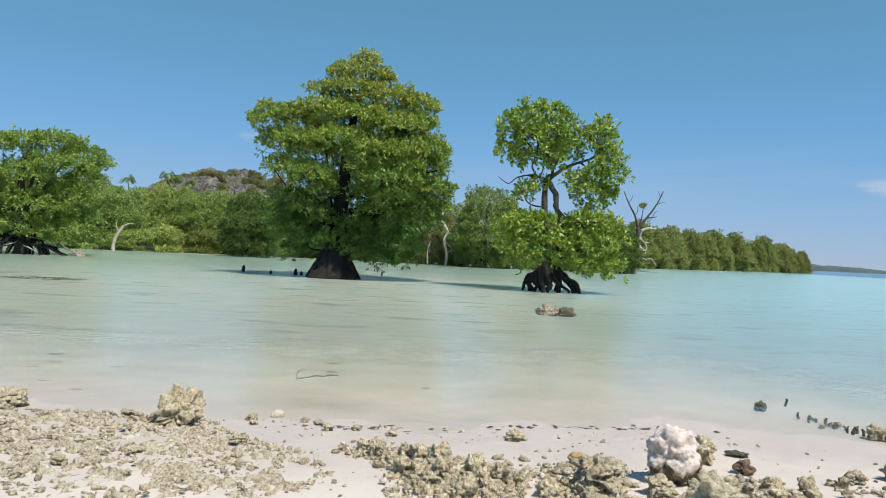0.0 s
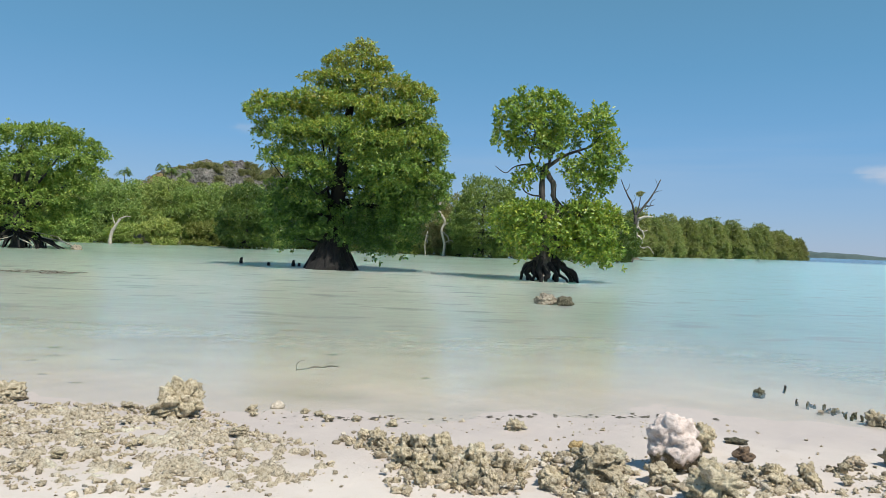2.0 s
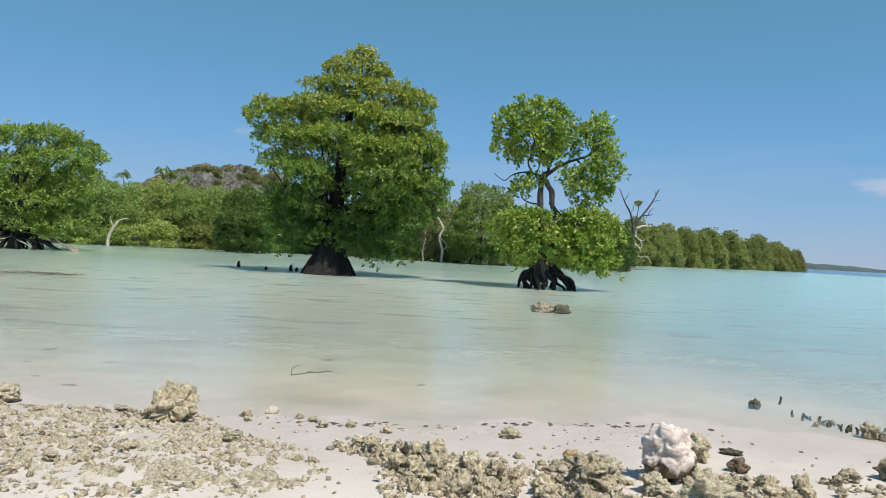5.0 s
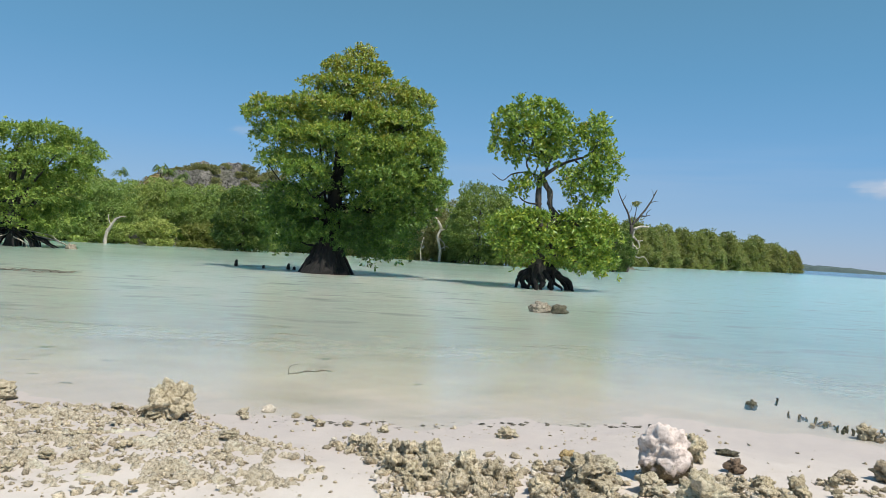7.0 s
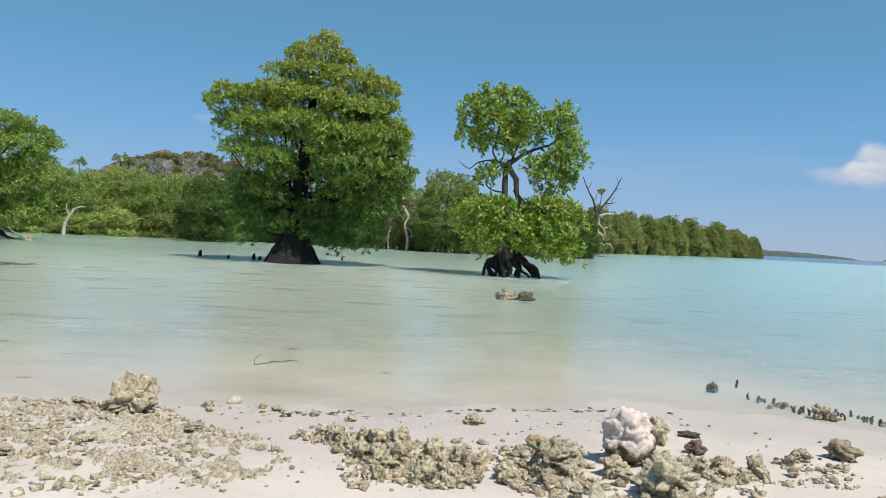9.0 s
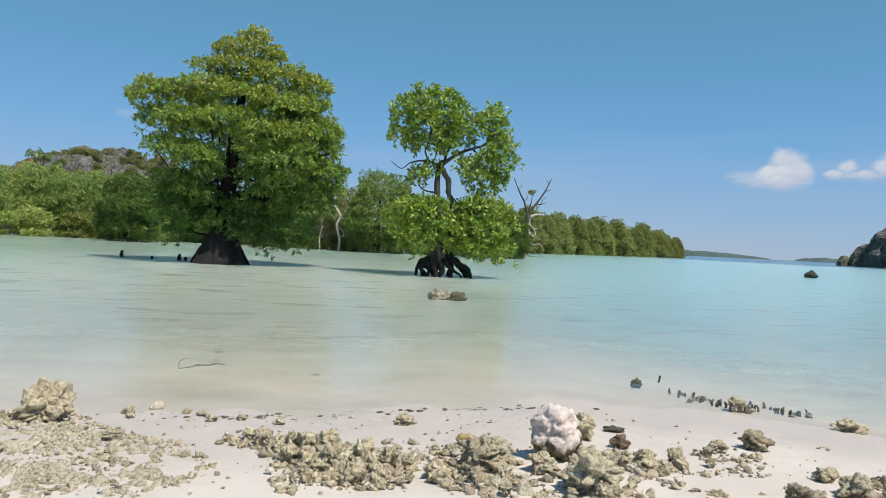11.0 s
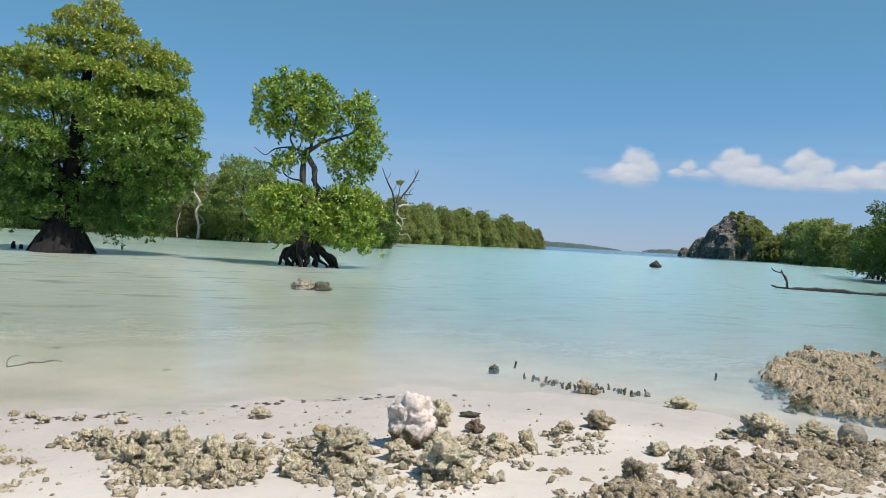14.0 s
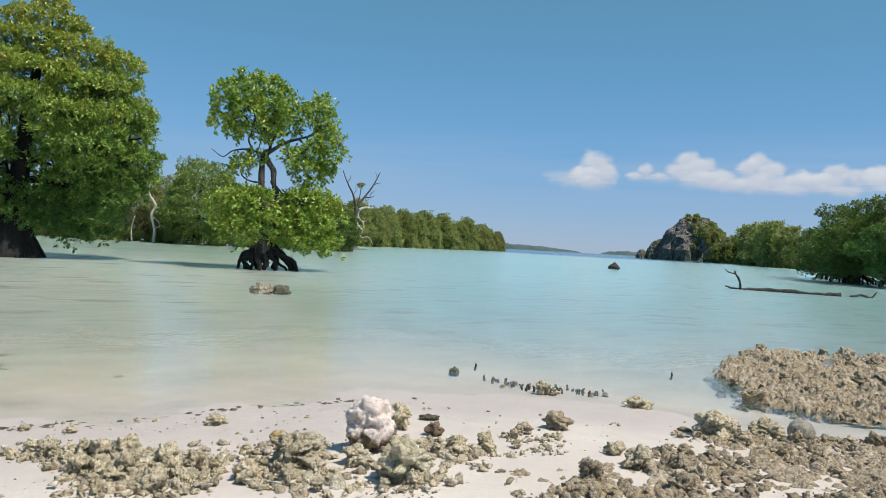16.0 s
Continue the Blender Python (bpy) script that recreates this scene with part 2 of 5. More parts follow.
def leaf_material(name, dark, mid, bright, yellow=0.06, sunny=0.0, level=5.0, through_light=0.3, vary=0.0):
    m, n, l, b = mat_base(name)
    isl = n.new("ShaderNodeNewGeometry").outputs["Random Per Island"]
    pos = position(n)
    tone = tex_noise(n, l, pos, 0.8, 3, 0.5)
    fac = math_node(n, l, "ADD", math_node(n, l, "MULTIPLY", isl, 0.8), math_node(n, l, "MULTIPLY", math_node(n, l, "SUBTRACT", tone, 0.35), 0.8), True)
    # yellow young growth plus painted sunlight: lighter high up, darker low down
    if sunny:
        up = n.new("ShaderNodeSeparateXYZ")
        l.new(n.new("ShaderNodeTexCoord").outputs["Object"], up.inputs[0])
        young_lit = math_node(n, l, "MULTIPLY", math_node(n, l, "SUBTRACT", up.outputs["Z"], level), sunny)
        fac = math_node(n, l, "ADD", fac, young_lit, True)
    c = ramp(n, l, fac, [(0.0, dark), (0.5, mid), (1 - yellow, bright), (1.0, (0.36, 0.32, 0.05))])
    if vary:
        hsv = n.new("ShaderNodeHueSaturation")
        rnd = n.new("ShaderNodeObjectInfo").outputs["Random"]
        l.new(math_node(n, l, "ADD", math_node(n, l, "MULTIPLY", rnd, 2 * vary), 1 - vary), hsv.inputs["Value"])
        l.new(math_node(n, l, "ADD", math_node(n, l, "MULTIPLY", math_node(n, l, "FRACT", math_node(n, l, "MULTIPLY", rnd, 7.3)), 0.05), 0.475), hsv.inputs["Hue"])
        l.new(c, hsv.inputs["Color"])
        c = hsv.outputs["Color"]
    l.new(c, b.inputs["Base Color"])
    b.inputs["Roughness"].default_value = 0.34 if through_light < 0.4 else 0.6
    tr = n.new("ShaderNodeBsdfTranslucent")
    l.new(mix_col(n, l, 0.5, c, (0.24, 0.34, 0.03)), tr.inputs["Color"])
    mix = n.new("ShaderNodeMixShader")
    mix.inputs[0].default_value = through_light
    l.new(b.outputs[0], mix.inputs[1])
    l.new(tr.outputs[0], mix.inputs[2])
    l.new(mix.outputs[0], n["Material Output"].inputs["Surface"])
    return m


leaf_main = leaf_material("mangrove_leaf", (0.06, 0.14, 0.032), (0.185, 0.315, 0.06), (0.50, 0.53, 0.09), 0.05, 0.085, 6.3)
leaf_bright = leaf_material("young_mangrove_leaf", (0.09, 0.18, 0.03), (0.23, 0.36, 0.055), (0.48, 0.53, 0.08), 0.10)
# dark tones lifted to stand for haze over the far shore
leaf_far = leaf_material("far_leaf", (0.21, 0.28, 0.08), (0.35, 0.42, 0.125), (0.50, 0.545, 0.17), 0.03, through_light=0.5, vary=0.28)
leaf_grey = leaf_material("dull_scrub_leaf", (0.21, 0.20, 0.10), (0.32, 0.305, 0.155), (0.44, 0.40, 0.2), 0.03, through_light=0.5)
leaf_deep = leaf_material("dark_mangrove_leaf", (0.045, 0.095, 0.022), (0.105, 0.18, 0.036), (0.22, 0.28, 0.055), 0.03, vary=0.15)
leaf_wide = leaf_material("layered_mangrove_leaf", (0.11, 0.20, 0.045), (0.25, 0.37, 0.075), (0.47, 0.54, 0.12), 0.05, through_light=0.4)
# paled olive, with the headland's distance haze put into the colour
leaf_pine = leaf_material("headland_leaf", (0.23, 0.24, 0.095), (0.32, 0.33, 0.125), (0.41, 0.40, 0.155), 0.02, through_light=0.6, vary=0.14)
leaf_dry = leaf_material("dry_frond", (0.20, 0.13, 0.05), (0.34, 0.22, 0.09), (0.46, 0.33, 0.15), 0.03, through_light=0.4)
leaf_shade = leaf_material("shade_leaf", (0.045, 0.09, 0.022), (0.10, 0.17, 0.038), (0.20, 0.26, 0.055), 0.03)


def bark_material(name, light, dark, scale=6.0):
    m, n, l, b = mat_base(name)
    pos = n.new("ShaderNodeTexCoord").outputs["Object"]
    st = n.new("ShaderNodeMapping")
    st.inputs["Scale"].default_value = (1, 1, 0.25)
    l.new(pos, st.inputs["Vector"])
    a = tex_noise(n, l, st.outputs[0], scale, 8, 0.7)
    l.new(ramp(n, l, a, [(0.35, dark), (0.65, light)]), b.inputs["Base Color"])
    b.inputs["Roughness"].default_value = 0.92
    bump(n, l, b, a, 0.7, 0.3 / scale)
    return m


bark = bark_material("mangrove_bark", (0.12, 0.105, 0.09), (0.03, 0.026, 0.022))
# woodland green greyed and blued, so haze is part of this colour
far_wood = bark_material("far_woodland", (0.10, 0.14, 0.13), (0.06, 0.09, 0.085), 0.02)
# near-black, with the canopy's deep shade put into the bark colour
root_bark = bark_material("shaded_wet_root_bark", (0.020, 0.018, 0.016), (0.007, 0.006, 0.006))
pale_bark = bark_material("bleached_bark", (0.62, 0.55, 0.46), (0.34, 0.29, 0.23))
grey_wood = bark_material("grey_driftwood", (0.10, 0.085, 0.07), (0.02, 0.018, 0.015))
wrack_mat = bark_material("dry_wrack", (0.20, 0.17, 0.12), (0.07, 0.06, 0.045), 30)


# ---- builders ----
def mesh_from(name, verts, faces, material, smooth=False):
    me = bpy.data.meshes.new(name)
    me.from_pydata([tuple(v) for v in verts], [], [tuple(f) for f in faces])
    if smooth:
        me.polygons.foreach_set("use_smooth", [True] * len(me.polygons))
    me.materials.append(material)
    me.update()
    return me


def tri_mesh(name, verts, tris, material, smooth=False):
    """A mesh of triangles from arrays."""
    verts, tris = np.asarray(verts, dtype=np.float32), np.asarray(tris, dtype=np.int32)
    me = bpy.data.meshes.new(name)
    me.vertices.add(len(verts))
    me.vertices.foreach_set("co", verts.ravel())
    me.loops.add(tris.size)
    me.loops.foreach_set("vertex_index", tris.ravel())
    me.polygons.add(len(tris))
    me.polygons.foreach_set("loop_start", np.arange(0, tris.size, 3, dtype=np.int32))
    if smooth:
        me.polygons.foreach_set("use_smooth", np.ones(len(tris), dtype=bool))
    me.materials.append(material)
    me.update(calc_edges=True)
    me.validate()
    return me


def part(name, me, parent, label=""):
    ob = new(name, me)
    ob.parent = parent
    return tagged(ob, label)


def smooth_path(points, steps=4):
    p = np.asarray(points, dtype=float)
    q = np.vstack([2 * p[0] - p[1], p, 2 * p[-1] - p[-2]])
    out = []
    for i in range(len(p) - 1):
        a, b, c, d = q[i:i + 4]
        for s in np.arange(steps) / steps:
            out.append(0.5 * (2 * b + (c - a) * s + (2 * a - 5 * b + 4 * c - d) * s * s + (3 * b - a - 3 * c + d) * s ** 3))
    return np.array(out + [p[-1]])


def tube(points, radii, sides=7, knobby=0.12, rng=None, steps=4):
    """Vertices and triangles of a tapering, knobby branch through the points."""
    path = smooth_path(points, steps)
    rad = np.interp(np.linspace(0, 1, len(path)), np.linspace(0, 1, len(radii)), radii)
    tang = np.gradient(path, axis=0)
    tang /= np.linalg.norm(tang, axis=1)[:, None] + 1e-9
    ref = np.array([0.31, 0.95, 0.05])
    u = np.cross(tang, ref)
    u /= np.linalg.norm(u, axis=1)[:, None] + 1e-9
    v = np.cross(tang, u)
    ang = np.linspace(0, 2 * np.pi, sides, endpoint=False)
    wob = 1 + knobby * (rng.standard_normal((len(path), sides)) if rng is not None else 0)
    ring = path[:, None] + rad[:, None, None] * wob[..., None] * (np.cos(ang)[None, :, None] * u[:, None] + np.sin(ang)[None, :, None] * v[:, None])
    verts = np.vstack([ring.reshape(-1, 3), path[:1], path[-1:]])
    tris, k = [], sides
    for i in range(len(path) - 1):
        for j in range(k):
            a, b = i * k + j, i * k + (j + 1) % k
            tris += [(a, b, b + k), (a, b + k, a + k)]
    first, last, e = len(verts) - 2, len(verts) - 1, (len(path) - 1) * k
    for j in range(k):
        tris += [(first, (j + 1) % k, j), (last, e + j, e + (j + 1) % k)]
    return verts, np.array(tris)


def joined(pieces):
    vs, ts, at = [], [], 0
    for v, t in pieces:
        vs.append(v)
        ts.append(np.asarray(t) + at)
        at += len(v)
    return np.vstack(vs), np.vstack(ts)


def leaf_arrays(centres, normals, length, width, rng):
    """Folded, pointed leaves: four vertices and two triangles each."""
    n = len(centres)
    normals = normals / (np.linalg.norm(normals, axis=1)[:, None] + 1e-9)
    r = rng.standard_normal((n, 3))
    u = np.cross(normals, r)
    u /= np.linalg.norm(u, axis=1)[:, None] + 1e-9
    v = np.cross(normals, u)
    ln = (length * rng.uniform(0.7, 1.25, n))[:, None]
    wd = (width * rng.uniform(0.7, 1.25, n))[:, None]
    verts = np.stack([centres - u * ln / 2, centres + v * wd / 2 + normals * wd * 0.18, centres + u * ln / 2 - normals * ln * 0.12,
                      centres - v * wd / 2 + normals * wd * 0.18], 1).reshape(-1, 3)
    base = np.arange(n)[:, None] * 4
    tris = np.hstack([base, base + 3, base + 2, base, base + 2, base + 1]).reshape(-1, 3)
    return verts, tris


def clump_leaves(clumps, radius, per, length, width, rng, flat=0.7, droop=0.0, lean=None):
    """Leaves on the upper shells of many small domes."""
    k = len(clumps)
    d = rng.standard_normal((k, per, 3))
    d[..., 2] = d[..., 2] * 0.8 + 0.25
    d /= np.linalg.norm(d, axis=2)[..., None]
    rr = radius * rng.uniform(0.65, 1.3, (k, 1, 1)) * rng.uniform(0.35, 1.0, (k, per, 1)) ** 0.6
    pos = clumps[:, None] + d * rr * np.array([1, 1, flat])
    nrm = d * 0.55 + np.array([0, 0, 0.75 - droop]) + rng.standard_normal((k, per, 3)) * 0.38
    if lean is not None:
        nrm = nrm * 0.55 + lean[:, None] * 0.75
    loose = rng.random((k, per, 1)) < 0.16
    pos = np.where(loose, clumps[:, None] + rng.uniform(-1, 1, (k, per, 3)) * radius * np.array([1.1, 1.1, 0.7]), pos)
    return leaf_arrays(pos.reshape(-1, 3), nrm.reshape(-1, 3), length, width, rng)


def lumps(p, size, seed):
    """A cheap smooth noise of about -1 to 1 at points."""
    r = np.random.default_rng(seed)
    out = np.zeros(len(p))
    for k in range(7):
        d = r.standard_normal(3)
        d /= np.linalg.norm(d)
        out += np.sin(p @ d * (2 * np.pi / size) * r.uniform(0.7, 1.6) + r.uniform(0, 6.28))
    return out / 2.6


def spray_tips(pads, density, rng, bumpy=0.16, size=1.1, gaps=0.9, under=0.35, fill=0.3):
    """Twig tips over the outer faces of leafy pads (x, y, z and half sizes), and the way each faces."""
    b = np.array(pads, dtype=float)
    c, h = b[:, :3], b[:, 3:]
    tips, ways = [], []
    for i in range(len(b)):
        for shell, share in ((1.0, 1.0), (0.72, fill)):
            area = 4 * np.pi * (((h[i, 0] * h[i, 1]) ** 1.6 + (h[i, 0] * h[i, 2]) ** 1.6 + (h[i, 1] * h[i, 2]) ** 1.6) / 3) ** (1 / 1.6)
            m = max(6, int(area * density * share))
            d = rng.standard_normal((m, 3))
            d /= np.linalg.norm(d, axis=1)[:, None]
            d = d[(d[:, 2] > -0.2) | (rng.random(m) < under)]
            p = c[i] + d * h[i] * shell
            way = d / h[i]
            way /= np.linalg.norm(way, axis=1)[:, None]
            wave = lumps(p, size, 91)
            p = p + way * (wave * bumpy + rng.normal(0, bumpy * 0.45, len(p)))[:, None]
            hid = np.zeros(len(p), dtype=bool)
            for k in range(len(b)):
                if k != i:
                    hid |= (((p - c[k]) / h[k]) ** 2).sum(axis=1) < 0.62
            ok = ~hid & (wave > -gaps - rng.random(len(p)) * 0.5)
            tips.append(p[ok])
            ways.append(way[ok])
    return np.vstack(tips), np.vstack(ways)


def rosettes(tips, ways, per, length, width, rng, spread=0.9, lift=0.6):
    """A whorl of folded, pointed leaves round every twig tip: four vertices and two triangles a leaf."""
    n = len(tips) * per
    way = np.repeat(ways, per, axis=0)
    r = rng.standard_normal((n, 3))
    u = way * 0.5 + r * (spread / 1.7) + np.array([0, 0, 0.12])
    u /= np.linalg.norm(u, axis=1)[:, None] + 1e-9
    up = way * 0.55 + np.array([0, 0, lift]) + rng.standard_normal((n, 3)) * 0.35
    v = np.cross(u, up)
    v /= np.linalg.norm(v, axis=1)[:, None] + 1e-9
    w = np.cross(v, u)
    ln = (length * rng.uniform(0.7, 1.25, n))[:, None]
    wd = (width * rng.uniform(0.75, 1.2, n))[:, None]
    base = np.repeat(tips, per, axis=0) + u * ln * 0.1 + rng.standard_normal((n, 3)) * length * 0.25
    verts = np.stack([base, base + u * ln * 0.55 + v * wd / 2 + w * wd * 0.15, base + u * ln - w * ln * 0.12,
                      base + u * ln * 0.55 - v * wd / 2 + w * wd * 0.15], 1).reshape(-1, 3)
    k = np.arange(n)[:, None] * 4
    return verts, np.hstack([k, k + 3, k + 2, k, k + 2, k + 1]).reshape(-1, 3)


def with_backs(pads):
    """The pads of a crown's near side and the like of them on its far side."""
    return pads + [(x + 0.25, -y + 0.2, z - 0.1, a, b, c) for x, y, z, a, b, c in pads if y < -0.45]


def thing(name, label, category, at, turn=0.0, group=""):
    e = new(name)
    e.empty_display_size = 0.3
    e.matrix_basis = pose(*at, 0, 0, turn)
    return tagged(e, label, category, group)


# ---- ground and water ----
SHORE_X = (-400, -30, -4.3, -3.0, -2.6, -2.1, -1.5, -0.8, 0.0, 0.8, 1.7, 2.6, 3.5, 4.15, 4.7, 5.08, 5.35, 6.0, 6.5, 9, 15, 40, 400)
SHORE_Y = (60, 10, 6.6, 6.65, 6.7, 6.4, 6.2, 6.2, 6.4, 6.6, 6.75, 6.75, 6.65, 6.6, 6.15, 5.6, 5.0, 4.3, 3.9, 2.8, 0.3, -8, -120)


def ground_height(x, y):
    d = y - np.interp(x, SHORE_X, SHORE_Y) + 0.18 * np.sin(x * 1.9) + 0.10 * np.sin(x * 4.7 + 1)
    up = np.where(d < 0, 0.9 * (1 - np.exp(d * 0.055)), 0)
    down = np.where(d > 0, -1.3 * (1 - np.exp(-d * 0.035)), 0)
    far_left = np.interp(x, (-120, -50, -30, -10, 10, 34), (84, 96, 108, 114, 108, 116))
    inland = np.where(x < 36, y - far_left, -1.0)
    head = np.where((x > 30) & (x < 176), ((y - 168) * 141 - (x - 34) * 166) / 218, -1.0)
    isle = np.where((x > 200) & (x < 380) & (y > 165) & (y < 345), ((x - 213) * 136 - (y - 180) * 132) / 190, -1.0)
    up = up + 1.6 * (1 - np.exp(-np.clip(inland, 0, 60) / 9)) + 1.6 * (1 - np.exp(-np.clip(head, 0, 40) / 9)) * (head < 60) + 2.0 * (1 - np.exp(-np.clip(isle, 0, 60) / 9)) * (isle < 60)
    down = np.where((inland > 0) | (head > 0) & (head < 60) | (isle > 0) & (isle < 60), -0.25, down)
    ripple = 0.012 * np.sin(x * 3.1 + y * 1.3) * np.sin(y * 2.7 - x * 0.8) + 0.006 * np.sin(x * 9 + 2) * np.sin(y * 11)
    return up + down + ripple * np.exp(-np.hypot(x, y) / 60)


def polar_sheet(name, radii, count, height, material):
    ang = np.linspace(0, 2 * np.pi, count, endpoint=False)
    r, a = np.meshgrid(radii, ang, indexing="ij")
    x, y = r * np.sin(a), r * np.cos(a)
    verts = np.vstack([np.stack([x, y, height(x, y)], -1).reshape(-1, 3), [[0, 0, float(height(np.zeros(1), np.zeros(1))[0])]]])
    i, j = np.meshgrid(np.arange(len(radii) - 1), np.arange(count), indexing="ij")
    j2 = (j + 1) % count
    p, q, s, t = i * count + j, i * count + j2, (i + 1) * count + j2, (i + 1) * count + j
    tris = np.vstack([np.stack([p, s, q], -1).reshape(-1, 3), np.stack([p, t, s], -1).reshape(-1, 3)])
    k = np.arange(count)
    tris = np.vstack([tris, np.stack([np.full(count, len(verts) - 1), k, (k + 1) % count], -1)])
    e1, e2 = verts[tris[:, 1]] - verts[tris[:, 0]], verts[tris[:, 2]] - verts[tris[:, 0]]
    down = e1[:, 0] * e2[:, 1] - e1[:, 1] * e2[:, 0] < 0
    tris[down] = tris[down][:, ::-1]
    return verts, tris


RADII = np.concatenate([np.linspace(0.4, 12, 130), np.geomspace(12.2, 4600, 130)])
gv, gt = polar_sheet("ground", RADII, 400, ground_height, sand)
ground = tagged(new("ground", tri_mesh("ground", gv, gt, sand, True)), "pale pinkish coral sand beach sloping under shallow water", "beach", kind="structure")

wv, wt = polar_sheet("water", RADII, 400, lambda x, y: np.zeros_like(x), water_mat)
g_z = ground_height(wv[:, 0], wv[:, 1])
wt = wt[(g_z[wt] < 0.05).any(axis=1)]
water = tagged(new("water", tri_mesh("water", wv, wt, water_mat, True)), "calm milky turquoise lagoon water over pale sand", "water", kind="structure")
dist = np.hypot(wv[:, 0], wv[:, 1])
bearing = np.degrees(np.arctan2(wv[:, 0], wv[:, 1]))
for key, values in (("depth", 1 - np.exp(np.minimum(g_z, 0) * 1.7)),
                    ("deep", np.clip((dist - 235 - 3 * np.abs(bearing - 33)) / 80, 0, 1)),
                    ("tree_shade", .85 * np.clip((dist - 24) / 30, 0, 1) * np.clip((22 - bearing) / 16, 0, 1)),
                    ("green", np.clip((24 - bearing) / 18, 0, 1) * np.clip((dist - 8) / 12, 0, 1) * np.clip((110 - dist) / 80, 0.35, 1))):
    at = water.data.attributes.new(key, "FLOAT", "POINT")
    at.data.foreach_set("value", values.astype(np.float32))


# ---- trees ----
def stilt_roots(parent, rng, spread, top, count, radius, material, front=True):
    for i in range(count):
        a = 2 * math.pi * (i + rng.uniform(-0.3, 0.3)) / count
        s, h = spread * rng.uniform(0.65, 1.1), top * rng.uniform(0.7, 1.1)
        c, d = math.cos(a), math.sin(a) * 0.85
        k = rng.normal(0, 0.10 * spread, 4)
        pts = [(c * 0.12 * s, d * 0.12 * s, h), (c * 0.45 * s + k[0], d * 0.45 * s, h * rng.uniform(0.6, 0.95)), (c * 0.80 * s + k[1], d * 0.82 * s + k[2], h * rng.uniform(0.2, 0.55)), (c * s + k[3], d * s, -0.5)]
        radius_i = radius * rng.uniform(0.6, 1.15)
        v, t = tube(pts, (radius_i * 1.2, radius_i, radius_i * 0.8, radius_i * 0.7), 7, 0.18, rng)
        part("root", tri_mesh("root", v, t, material, True), parent)


def limb_set(parent, limbs, material, rng, sides=7):
    for pts, r0, r1 in limbs:
        v, t = tube(pts, (r0, (r0 + r1) / 2, r1), sides, 0.1, rng)
        part("limb", tri_mesh("limb", v, t, material, True), parent)


def reaching_limbs(clumps, rng, count, origin_z, r0, straight=0.35):
    out = []
    for i in rng.choice(len(clumps), count, replace=False):
        c = clumps[i]
        z0 = min(origin_z * rng.uniform(0.55, 1.25), c[2] - 0.2)
        a = np.array([rng.uniform(-0.15, 0.15), rng.uniform(-0.15, 0.15), z0])
        m = a * straight + c * (1 - straight) + np.array([0, 0, rng.uniform(-0.5, 0.3)])
        out.append(([a, a * 0.6 + m * 0.4 + rng.normal(0, 0.15, 3), m, c], r0 * rng.uniform(0.6, 1.1), 0.02))
    return out


# great round-crowned mangrove
rng = np.random.default_rng(11)
